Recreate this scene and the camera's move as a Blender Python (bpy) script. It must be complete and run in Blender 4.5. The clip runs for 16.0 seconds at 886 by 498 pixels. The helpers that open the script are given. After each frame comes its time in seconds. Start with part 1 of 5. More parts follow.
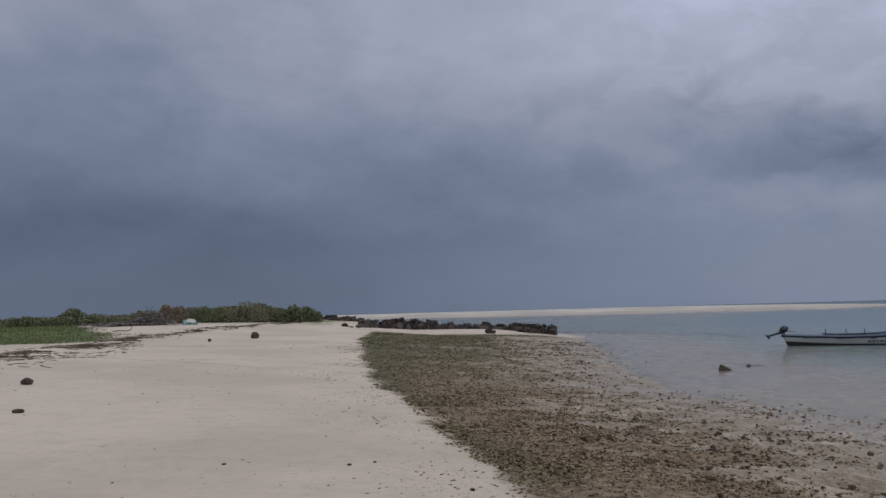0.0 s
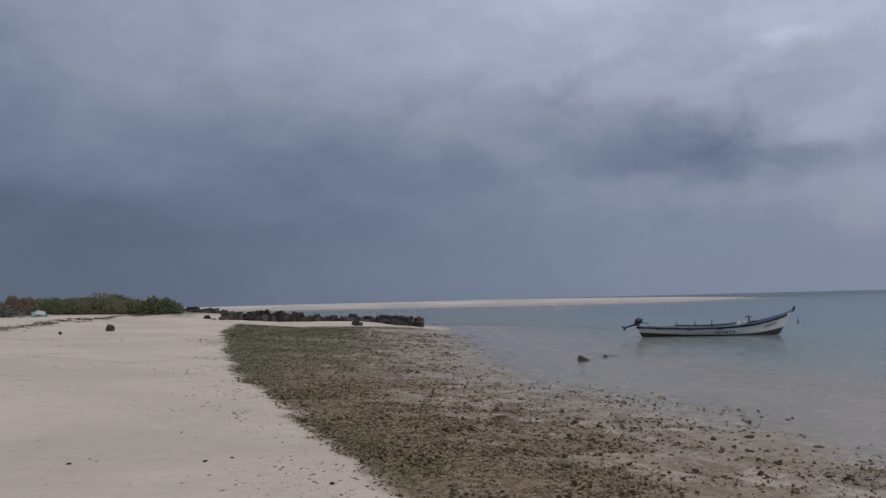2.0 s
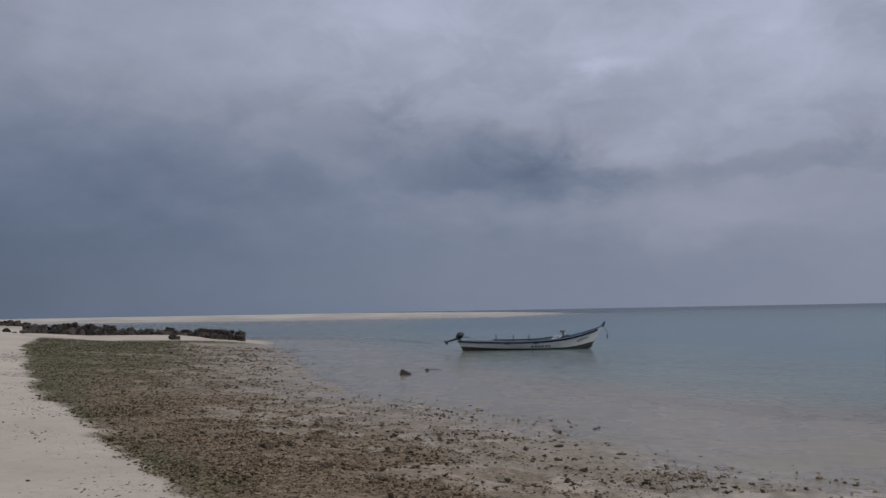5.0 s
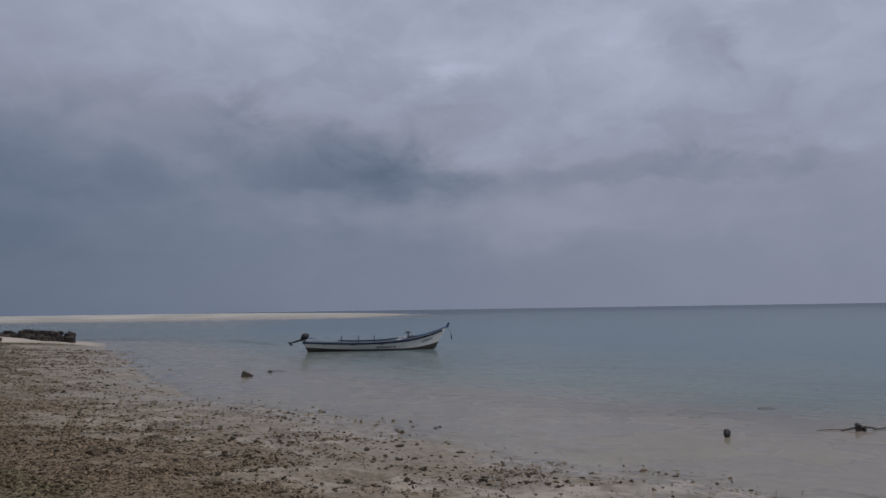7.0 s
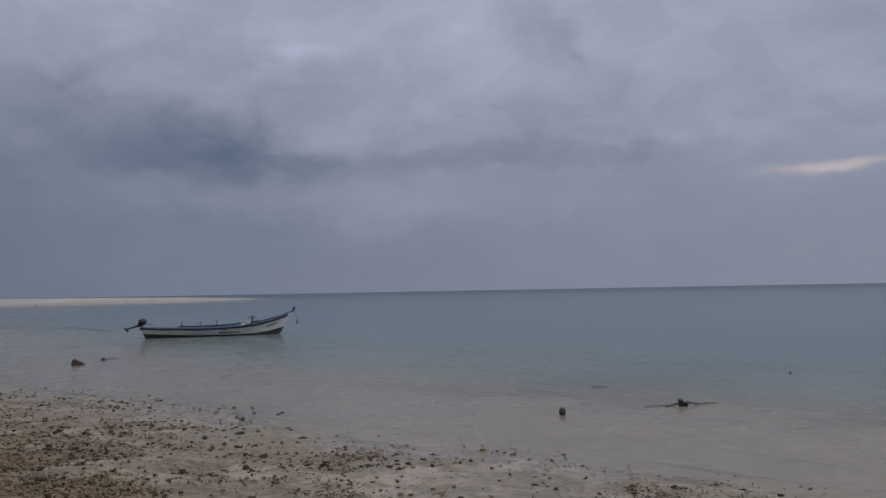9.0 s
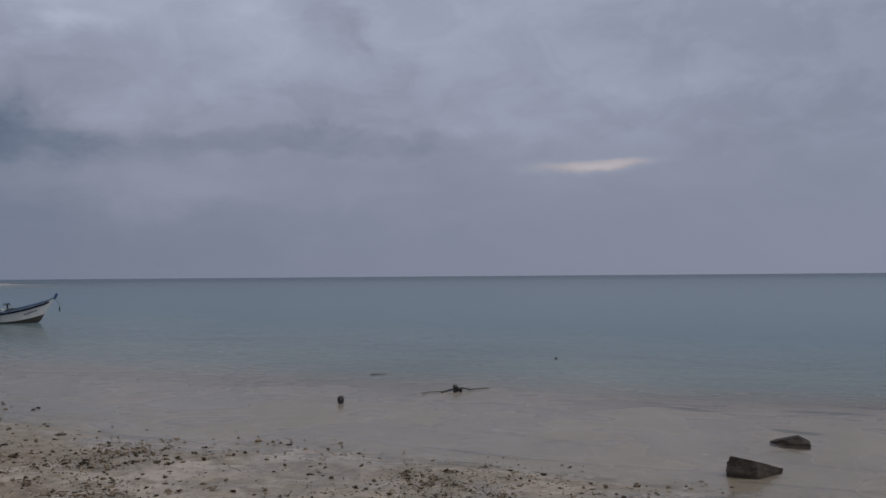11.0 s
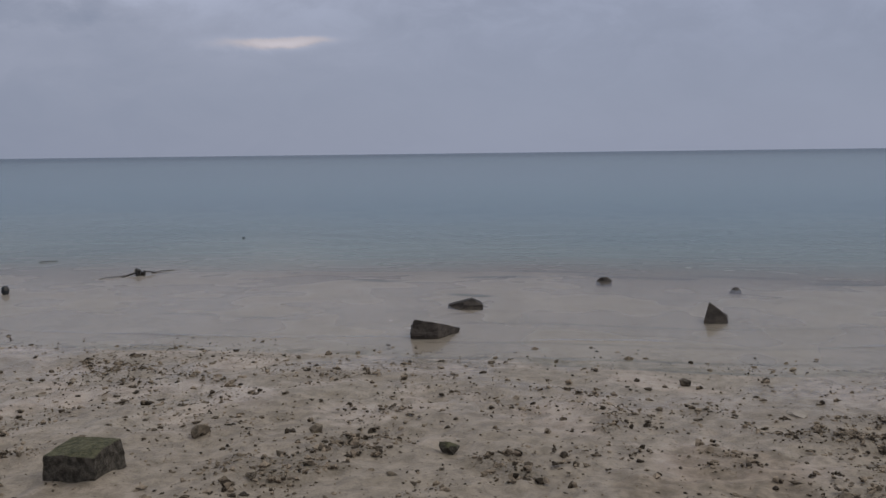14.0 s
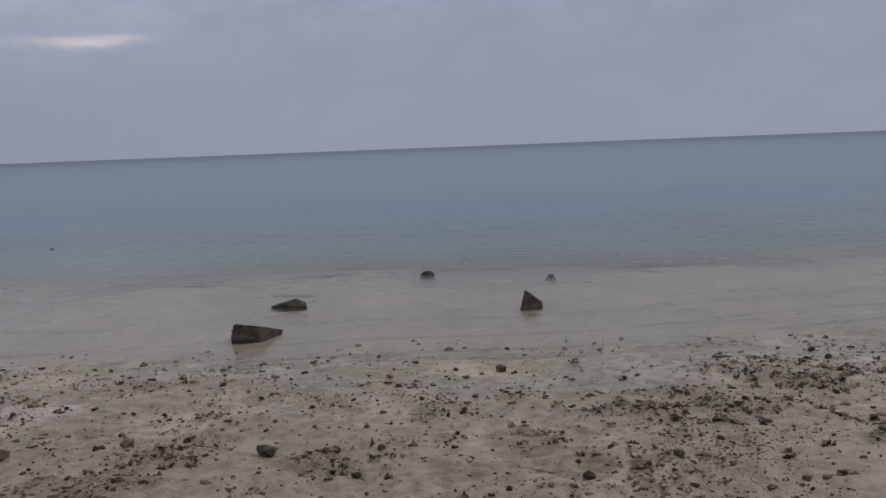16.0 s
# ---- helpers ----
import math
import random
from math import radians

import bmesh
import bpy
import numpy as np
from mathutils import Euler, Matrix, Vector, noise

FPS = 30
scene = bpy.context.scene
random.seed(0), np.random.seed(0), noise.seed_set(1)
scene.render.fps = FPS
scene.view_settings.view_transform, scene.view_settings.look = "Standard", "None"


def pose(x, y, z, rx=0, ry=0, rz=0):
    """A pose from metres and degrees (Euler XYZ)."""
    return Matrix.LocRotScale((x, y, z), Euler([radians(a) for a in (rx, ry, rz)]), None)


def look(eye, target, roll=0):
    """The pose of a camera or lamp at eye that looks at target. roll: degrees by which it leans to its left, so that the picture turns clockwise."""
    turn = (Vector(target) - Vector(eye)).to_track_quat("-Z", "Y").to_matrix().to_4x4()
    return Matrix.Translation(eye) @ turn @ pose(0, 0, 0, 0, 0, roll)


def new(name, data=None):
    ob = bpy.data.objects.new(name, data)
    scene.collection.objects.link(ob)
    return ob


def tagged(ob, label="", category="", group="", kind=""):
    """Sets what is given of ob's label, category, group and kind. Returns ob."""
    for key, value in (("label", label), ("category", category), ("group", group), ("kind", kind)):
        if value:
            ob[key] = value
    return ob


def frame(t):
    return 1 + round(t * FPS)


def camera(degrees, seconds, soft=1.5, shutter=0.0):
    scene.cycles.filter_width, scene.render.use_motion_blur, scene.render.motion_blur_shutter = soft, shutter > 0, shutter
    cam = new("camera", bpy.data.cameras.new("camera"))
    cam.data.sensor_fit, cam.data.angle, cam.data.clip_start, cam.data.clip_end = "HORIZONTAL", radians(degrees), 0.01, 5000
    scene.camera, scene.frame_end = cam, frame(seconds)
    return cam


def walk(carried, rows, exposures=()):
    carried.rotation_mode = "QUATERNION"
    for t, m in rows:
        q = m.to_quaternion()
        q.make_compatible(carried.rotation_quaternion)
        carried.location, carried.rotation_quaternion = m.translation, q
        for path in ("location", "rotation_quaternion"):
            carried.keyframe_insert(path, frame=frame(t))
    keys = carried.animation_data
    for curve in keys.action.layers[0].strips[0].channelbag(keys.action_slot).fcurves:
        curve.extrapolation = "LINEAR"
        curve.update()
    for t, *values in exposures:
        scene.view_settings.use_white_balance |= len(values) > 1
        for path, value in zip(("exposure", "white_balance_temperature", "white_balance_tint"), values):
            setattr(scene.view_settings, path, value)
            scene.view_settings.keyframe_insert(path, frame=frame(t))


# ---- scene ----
cam = camera(53.235, 16.0)
PATH = [
    (0, pose(-0.000, -0.000, 2.000, 94.068, 1.590, 0.113)),
    (0.5, pose(0.014, 0.012, 1.999, 93.916, 1.575, -1.269)),
    (1, pose(0.028, 0.023, 1.999, 93.500, 1.616, -3.740)),
    (1.5, pose(0.041, 0.035, 1.998, 93.284, 1.550, -5.896)),
    (2, pose(0.055, 0.046, 1.997, 93.333, 1.464, -8.409)),
    (2.5, pose(0.069, 0.058, 1.997, 93.351, 1.553, -11.140)),
    (3, pose(0.077, 0.054, 1.996, 93.342, 1.300, -13.213)),
    (5.5, pose(0.101, -0.003, 1.991, 94.138, 0.984, -22.331)),
    (6, pose(0.114, -0.006, 1.989, 94.082, 0.772, -25.554)),
    (6.5, pose(0.127, -0.008, 1.987, 94.096, 0.680, -27.811)),
    (7, pose(0.140, -0.010, 1.985, 93.893, 0.879, -29.550)),
    (7.5, pose(0.152, -0.012, 1.983, 93.692, 0.892, -31.989)),
    (8, pose(0.165, -0.014, 1.981, 93.462, 1.017, -34.912)),
    (10.5, pose(0.263, -0.014, 1.991, 91.860, 0.549, -48.515)),
    (11, pose(0.274, 0.002, 1.984, 91.744, 0.446, -53.346)),
    (11.5, pose(0.282, 0.026, 1.971, 90.445, 0.381, -56.256)),
    (12, pose(0.289, 0.049, 1.959, 89.004, 0.281, -59.216)),
    (12.5, pose(0.296, 0.073, 1.946, 87.843, 0.399, -62.582)),
    (13, pose(0.304, 0.097, 1.933, 85.572, 0.211, -67.423)),
    (13.5, pose(0.307, 0.100, 1.925, 84.177, 0.214, -70.223)),
    (14, pose(0.301, 0.064, 1.925, 83.813, 0.698, -73.505)),
    (14.5, pose(0.295, 0.027, 1.924, 83.100, 0.701, -76.776)),
    (15, pose(0.290, -0.010, 1.924, 82.613, 1.313, -78.054)),
    (15.5, pose(0.284, -0.046, 1.924, 83.191, 1.800, -80.574)),
    (16, pose(0.278, -0.083, 1.924, 83.404, 2.162, -84.551)),
]
EXPOSURE = [(0, 0.06), (3, 0.04), (5.5, -0.08), (8, -0.17), (10.5, -0.21), (11.5, -0.2), (12.5, -0.11), (13.5, 0.03), (14.5, 0.12), (16, 0.1)]
walk(cam, PATH, EXPOSURE)

# ---- sky and sun ----
def clear(tree):
    for n in list(tree.nodes):
        tree.nodes.remove(n)


class Net:
    """Short hand for node trees."""

    def __init__(self, tree):
        self.t = tree

    def n(self, kind, **values):
        node = self.t.nodes.new(kind)
        for key, v in values.items():
            node.inputs[key.replace("_", " ")].default_value = v
        return node

    def link(self, a, b):
        self.t.links.new(a, b)

    def put(self, v, socket):
        if isinstance(v, bpy.types.NodeSocket):
            self.link(v, socket)
        else:
            socket.default_value = v

    def m(self, op, *args, clamp=False):
        node = self.t.nodes.new("ShaderNodeMath")
        node.operation, node.use_clamp = op, clamp
        for i, a in enumerate(args):
            self.put(a, node.inputs[i])
        return node.outputs[0]

    def mix(self, fac, a, b):
        node = self.t.nodes.new("ShaderNodeMix")
        node.data_type = "RGBA"
        self.put(fac, node.inputs[0])
        for v, s in ((a, node.inputs[6]), (b, node.inputs[7])):
            self.put((*v, 1) if isinstance(v, tuple) and len(v) == 3 else v, s)
        return node.outputs[2]

    def step(self, v, lo, hi, a=0.0, b=1.0):
        node = self.t.nodes.new("ShaderNodeMapRange")
        node.interpolation_type = "SMOOTHSTEP"
        self.put(v, node.inputs[0])
        for i, x in enumerate((lo, hi, a, b)):
            node.inputs[1 + i].default_value = x
        return node.outputs[0]

    def noise(self, vec, scale, detail=4.0, rough=0.55, warp=0.0):
        node = self.n("ShaderNodeTexNoise", Scale=scale, Detail=detail, Roughness=rough, Distortion=warp)
        if vec is not None:
            self.link(vec, node.inputs["Vector"])
        return node.outputs[0]

    def xyz(self, x, y, z=0.0):
        node = self.t.nodes.new("ShaderNodeCombineXYZ")
        for i, v in enumerate((x, y, z)):
            self.put(v, node.inputs[i])
        return node.outputs[0]


SUN_AZ, SUN_EL = 150.0, 48.0
world = bpy.data.worlds.new("overcast_sky")
scene.world = world
world.use_nodes = True
clear(world.node_tree)
W = Net(world.node_tree)
sky = W.t.nodes.new("ShaderNodeTexSky")
sky.sky_type, sky.sun_disc = "NISHITA", False
sky.sun_elevation, sky.sun_rotation = radians(SUN_EL), radians(SUN_AZ)
ways = W.t.nodes.new("ShaderNodeTexCoord")
split = W.t.nodes.new("ShaderNodeSeparateXYZ")
W.link(ways.outputs["Generated"], split.inputs[0])
az0 = W.m("MULTIPLY", W.m("ARCTAN2", split.outputs[0], split.outputs[1]), 57.2958)
el0 = W.m("MULTIPLY", W.m("ARCSINE", split.outputs[2]), 57.2958)
# cloud sheet: soft billows, a little wider than tall
def billows(per_az, per_el, seed, detail, rough, warp=0.0):
    return W.noise(W.xyz(W.m("MULTIPLY", az0, per_az), W.m("MULTIPLY", el0, per_el), seed), 1.0, detail, rough, warp)


soft = billows(0.055, 0.14, 3.7, 3.0, 0.5, 0.4)
fine = billows(0.13, 0.25, 8.1, 6.0, 0.58, 0.3)
puffs = billows(0.22, 0.36, 5.4, 6.0, 0.6, 0.5)
drift = billows(0.1, 0.2, 1.3, 5.0, 0.55)
az = W.m("ADD", az0, W.m("MULTIPLY", W.m("SUBTRACT", fine, 0.5), 13.0))
el = W.m("ADD", el0, W.m("ADD", W.m("MULTIPLY", W.m("SUBTRACT", drift, 0.5), 5.0), W.m("MULTIPLY", W.m("SUBTRACT", puffs, 0.5), 2.2)))


def bank(a, e, wide, tall, amount, lean=0.0, crisp=0.0):
    """A cloud bank round one heading and height, in degrees; a crisp one has a firmer edge."""
    da = W.m("DIVIDE", W.m("SUBTRACT", az, a), wide)
    de = W.m("DIVIDE", W.m("SUBTRACT", W.m("SUBTRACT", el, e), W.m("MULTIPLY", W.m("SUBTRACT", az, a), lean)), tall)
    r = W.m("ADD", W.m("MULTIPLY", da, da), W.m("MULTIPLY", de, de))
    body = W.step(r, 2.4, 0.0) if crisp else W.m("EXPONENT", W.m("MULTIPLY", r, -1.0))
    return W.m("MULTIPLY", body, amount)


light = W.step(az0, -25.0, 75.0, 0.142, 0.30)
light = W.m("ADD", light, W.step(el0, 4.0, 19.0, 0.0, 0.175))
light = W.m("SUBTRACT", light, W.m("MULTIPLY", W.step(az0, 40.0, 72.0), W.step(el0, 5.0, 16.0, 0.0, 0.085)))
light = W.m("ADD", light, W.step(el0, 18.0, 75.0, 0.0, 0.66))
calm = W.m("MULTIPLY", W.step(el0, 1.0, 9.0, 0.2, 1.0), W.step(az0, 50.0, 75.0, 1.0, 0.55))
light = W.m("ADD", light, W.m("MULTIPLY", W.m("MULTIPLY", W.m("SUBTRACT", soft, 0.5), 0.13), calm))
light = W.m("ADD", light, W.m("MULTIPLY", W.m("MULTIPLY", W.m("SUBTRACT", fine, 0.5), 0.10), calm))
mottle = W.m("MULTIPLY", W.m("SUBTRACT", W.step(puffs, 0.36, 0.64), 0.5), W.step(el0, 4.0, 12.0, 0.006, 0.044))
light = W.m("ADD", light, W.m("MULTIPLY", mottle, W.step(az0, 0.0, 22.0, 0.35, 1.0)))
BANKS = [(-10, 5, 20, 6.0, -0.022, 0.0), (18, 4, 24, 8.0, 0.018, 0.0), (-21, 15, 8, 5.0, -0.045, 0.0), (12, 17, 12, 4, 0.05, 0.0), (-1, 11.0, 9, 2.6, -0.02, -0.1), (-3, 17.5, 8, 3.2, 0.04, 0.0), (60, 9.0, 16, 3.5, 0.014, 0.0), (18, 19.2, 5, 2.2, 0.06, 0.0),
         (-16, 9.0, 4, 0.9, 0.016, 0.0), (7, 6.6, 6, 0.6, 0.014, 0.0), (12, 7.5, 9, 1.6, -0.015, 0.0),
         (21.5, 9.8, 9.0, 2.3, -0.062, -0.16, 1), (26.3, 8.5, 3.6, 1.2, -0.04, -0.1, 1), (21.6, 7.4, 2.4, 0.7, 0.03, 0.0), (30.9, 14.9, 2.3, 0.6, 0.10, 0.1), (30.5, 15.6, 5, 1.8, 0.05, 0.1),
         (33.5, 10.6, 5, 1.6, 0.055, 0.08), (36, 6.0, 15, 1.5, 0.055, 0.0), (40, 13.0, 7, 2.4, 0.045, 0.05), (45.9, 16.4, 1.6, 2.6, -0.065, 0.5), (42.2, 16.4, 2.0, 2.0, 0.04, 0.0),
         (50.5, 15.0, 4.5, 2.0, 0.04, 0.0), (45, 8.3, 9.0, 0.9, -0.055, 0.03, 1), (56, 9.5, 5, 1.0, 0.03, 0.0), (62, 12, 14, 3, 0.03, 0.0), (68, 11.8, 4, 0.7, 0.03, 0.08)]
for b in BANKS:
    light = W.m("ADD", light, bank(*b))
az, el = W.m("ADD", az0, W.m("MULTIPLY", W.m("SUBTRACT", fine, 0.5), 3.0)), W.m("ADD", el0, W.m("MULTIPLY", W.m("SUBTRACT", puffs, 0.5), 1.0))
streak = W.m("ADD", bank(63.0, 6.95, 3.6, 0.36, 0.12, 0.035), bank(63.7, 7.1, 2.3, 0.27, 0.06, 0.03, 1))
light = W.m("ADD", light, streak)
light = W.m("MAXIMUM", light, 0.04)
tint = W.mix(W.step(light, 0.10, 0.34), (0.75, 0.985, 1.48), (0.905, 0.985, 1.265))
tint = W.mix(W.step(az0, 55.0, 85.0, 0.0, 0.8), tint, (0.885, 0.985, 1.30))
tint = W.mix(W.step(streak, 0.01, 0.12), tint, (1.06, 0.99, 1.08))
tint = W.mix(W.step(el0, 22.0, 55.0), tint, (0.99, 1.0, 1.05))
cloud = W.n("ShaderNodeVectorMath")
cloud.operation = "MULTIPLY"
W.link(tint, cloud.inputs[0])
W.link(light, cloud.inputs[1])
clear_air = W.n("ShaderNodeVectorMath")
clear_air.operation = "SCALE"
W.link(sky.outputs[0], clear_air.inputs[0])
clear_air.inputs["Scale"].default_value = 0.05
both = W.mix(0.95, clear_air.outputs[0], cloud.outputs[0])
glow = W.n("ShaderNodeBackground", Strength=1.0)
W.link(both, glow.inputs[0])
out = W.n("ShaderNodeOutputWorld")
W.link(glow.outputs[0], out.inputs[0])

sun = new("sun", bpy.data.lights.new("sun", "SUN"))
sun.data.energy, sun.data.angle, sun.data.color = 0.8, radians(25), (1.0, 0.96, 0.9)
s = (math.sin(radians(SUN_AZ)) * math.cos(radians(SUN_EL)), math.cos(radians(SUN_AZ)) * math.cos(radians(SUN_EL)), math.sin(radians(SUN_EL)))
sun.matrix_world = look((s[0] * 60, s[1] * 60, s[2] * 60), (0, 0, 0))

# ---- plan of the ground ----
SHORE = [(90, -420), (22, -60), (10.6, -10), (8.9, -3.4), (8.35, -0.4), (8.2, 1.5), (7.85, 3.4), (7.5, 6.1), (7.2, 9.3), (6.85, 12), (6.2, 16), (5.2, 21.5),
         (5.4, 26), (6.6, 36), (7.9, 48), (8.6, 57), (9.8, 63), (9.6, 69), (5, 77), (-3, 90), (-13, 112), (-28, 138), (-60, 165), (-200, 260), (-900, 620)]
BANK = [(-260, 420), (-19, 330), (44, 252), (62, 235), (95, 224), (150, 300), (194, 372), (160, 430), (60, 540), (-200, 640), (-700, 640), (-700, 520)]

GROYNE = [(7.9, 62.6), (3.4, 65.3), (-1.3, 66.8), (-5.6, 68.5), (-9.0, 72.5), (-13.5, 81.0)]


def hashed(i, j, seed):
    v = np.sin(i * 127.1 + j * 311.7 + seed * 74.7) * 43758.5453
    return v - np.floor(v)


def grain(x, y, size, seed=0):
    """Smooth value noise, 0 to 1, with lumps of that size in metres."""
    x, y = x / size, y / size
    i, j = np.floor(x), np.floor(y)
    u, v = x - i, y - j
    u, v = u * u * (3 - 2 * u), v * v * (3 - 2 * v)
    a = hashed(i, j, seed) * (1 - u) + hashed(i + 1, j, seed) * u
    b = hashed(i, j + 1, seed) * (1 - u) + hashed(i + 1, j + 1, seed) * u
    return a * (1 - v) + b * v


def ramp(v, lo, hi):
    u = np.clip((v - lo) / (hi - lo), 0, 1)
    return u * u * (3 - 2 * u)


def away(x, y, line, closed):
    """Distance to a line of points and, where it closes, whether inside."""
    best, inside = np.full(x.shape, 1e9), np.zeros(x.shape, bool)
    for (ax, ay), (bx, by) in zip(line, line[1:] + (line[:1] if closed else [])):
        dx, dy = bx - ax, by - ay
        u = np.clip(((x - ax) * dx + (y - ay) * dy) / (dx * dx + dy * dy), 0, 1)
        best = np.minimum(best, np.hypot(x - ax - u * dx, y - ay - u * dy))
        if closed:
            cross = ((ay > y) != (by > y)) & (x < (bx - ax) * (y - ay) / (by - ay + 1e-12) + ax)
            inside ^= cross
    return best, inside


def inland(x, y):
    """Metres from the waterline, positive on the beach."""
    d, _ = away(x, y, SHORE, False)
    _, inside = away(x, y, SHORE + [(-4000, 620), (-4000, -420)], True)
    d = np.where(inside, d, -d)
    return d + (grain(x, y, 2.4, 5) - 0.5) * 0.9 * ramp(d, 40, 0) + (grain(x, y, 0.7, 6) - 0.5) * 0.25


def bed_edge(x, y):
    """The weed bed's width across, as the distance inland where the dry sand begins."""
    edge_x = np.interp(y, [-12, 0, 3, 8, 10, 14, 18, 21, 31, 45, 56.5, 59.5], [4.6, 3.6, 2.6, 0.62, 0.1, -0.5, -1.15, -1.75, -2.95, -4.4, -4.6, 4.0])
    return x - edge_x + (grain(x, y, 1.1, 11) - 0.5) * 0.35 + (grain(x, y, 0.3, 12) - 0.5) * 0.22


def bare(x, y):
    """Where pale silt lies open in the outer weed bed, 0 to 1."""
    p = grain(x * 0.8, y * 0.5, 1.2, 61) * 0.55 + grain(x, y * 0.7, 0.42, 62) * 0.45
    return ramp(p, 0.52, 0.62) * ramp(bed_edge(x, y), 1.1, 2.8) * (0.6 + 0.4 * ramp(y, 18, 12)) * ramp(y, 48, 38)


def crust(x, y):
    """Where crumbling coral crust lies over the silt of the flat, 0 to 1."""
    p = grain(x, y, 0.55, 91) * 0.45 + grain(x, y, 0.22, 92) * 0.3 + grain(x, y, 1.6, 93) * 0.25 + 0.035 * ramp(y, 9, 16)
    more = 0.045 * ramp(y, 0.2, -1.4) * ramp(inland(x, y), 1.2, 2.6) - 0.03 * ramp(y, 1.0, 3.0) * ramp(y, 6.5, 4.5)
    return ramp(p + more, 0.56, 0.72) * ramp(bed_edge(x, y), 0.0, 0.6) * ramp(inland(x, y), 0.2, 1.9) * ramp(y, 54, 47)


def height(x, y):
    x, y = np.asarray(x, float), np.asarray(y, float)
    d = inland(x, y)
    land = 1.8 * (1 - np.exp(-np.maximum(d, 0) / 25)) + 0.62 * ramp(y, 38, 75) * ramp(-x, 0, 11) * ramp(d, 0, 12)
    near, _ = away(x, y, GROYNE, False)
    land += 0.32 * np.exp(-(near / 4.5) ** 2) * ramp(x, 9, 4)
    land += (grain(x, y, 5.0, 1) - 0.5) * 0.10 * ramp(d, 3, 12) + (grain(x, y, 0.9, 2) - 0.5) * 0.012 * ramp(d, 1, 6)
    o = np.maximum(-d, 0)
    bay = 1 - 0.35 * ramp(y, 6, 26)
    s = np.maximum(o - 4.2 + (grain(x, y, 4.0, 4) - 0.5) * 1.6 + 1.8 * ramp(y, 12, 30), 0)
    sea = -(0.012 * o + bay * 0.09 * (s - 2.0 * (1 - np.exp(-s / 2.0)))) + (grain(x, y, 3.0, 3) - 0.5) * 0.03 * ramp(o, 2.0, 6)
    sea = -4.0 * (1 - np.exp(sea / 4.0))
    db, inside = away(x, y, BANK, True)
    bar = np.where(inside, 2.0 * (1 - np.exp(-db / 48)), -db * (0.004 + 0.018 * ramp(x / np.maximum(y, 1.0), 0.28, 0.44)))
    z = np.where(d > 0, land, np.maximum(sea, np.maximum(bar, -4.0)))
    land_step = (grain(x, y, 0.55, 13) - 0.5) * 0.02 + (grain(x, y, 0.28, 14) - 0.5) * 0.016
    z = z + land_step * ramp(bed_edge(x, y), 0.2, -0.6) * ramp(d, 3, 8)
    weed = ramp(bed_edge(x, y), -0.15, 0.25) * ramp(d, 0.0, 1.5) * ramp(y, 61, 58)
    z = z + crust(x, y) * (0.004 + 0.022 * grain(x, y, 0.09, 15) + 0.012 * grain(x, y, 0.3, 16))
    z = z + weed * (-0.02 + 0.05 * (grain(x, y, 0.35, 8) - 0.5) + 0.035 * (grain(x, y, 0.12, 9) - 0.5))
    return z


def ground(x, y):
    return float(height(np.array([x]), np.array([y]))[0])


# ---- materials ----
def material(name):
    mat = bpy.data.materials.new(name)
    mat.use_nodes = True
    clear(mat.node_tree)
    net = Net(mat.node_tree)
    net.out = net.n("ShaderNodeOutputMaterial")
    net.b = net.n("ShaderNodeBsdfPrincipled")
    net.link(net.b.outputs[0], net.out.inputs[0])
    return mat, net


def bump(net, value, strength, distance):
    node = net.n("ShaderNodeBump", Strength=strength, Distance=distance)
    net.link(value, node.inputs["Height"])
    net.link(node.outputs[0], net.b.inputs["Normal"])


def plain(name, low, high, size=8.0, rough=0.7, metal=0.0, relief=0.3, depth=0.01, random=0.0, islands=False):
    """A worn surface between two colours: grain and larger stains, with relief."""
    mat, net = material(name)
    pos = net.n("ShaderNodeTexCoord").outputs["Object"]
    small, large = net.noise(pos, size, 6.0, 0.65), net.noise(pos, size * 0.17, 3.0)
    mixed = net.m("ADD", net.m("MULTIPLY", small, 0.6), net.m("MULTIPLY", large, 0.4))
    if random:
        one = net.n("ShaderNodeNewGeometry").outputs["Random Per Island"] if islands else net.n("ShaderNodeObjectInfo").outputs["Random"]
        mixed = net.m("ADD", mixed, net.m("MULTIPLY", net.m("SUBTRACT", one, 0.5), random))
    col = net.mix(net.step(mixed, 0.3, 0.72), low, high)
    net.link(col, net.b.inputs["Base Color"])
    net.put(net.step(small, 0.2, 0.8, rough - 0.08, min(1.0, rough + 0.1)), net.b.inputs["Roughness"])
    net.b.inputs["Metallic"].default_value = metal
    net.b.inputs["Specular IOR Level"].default_value = 0.5 if rough < 0.6 else 0.2
    if relief:
        bump(net, small, relief, depth)
    return mat


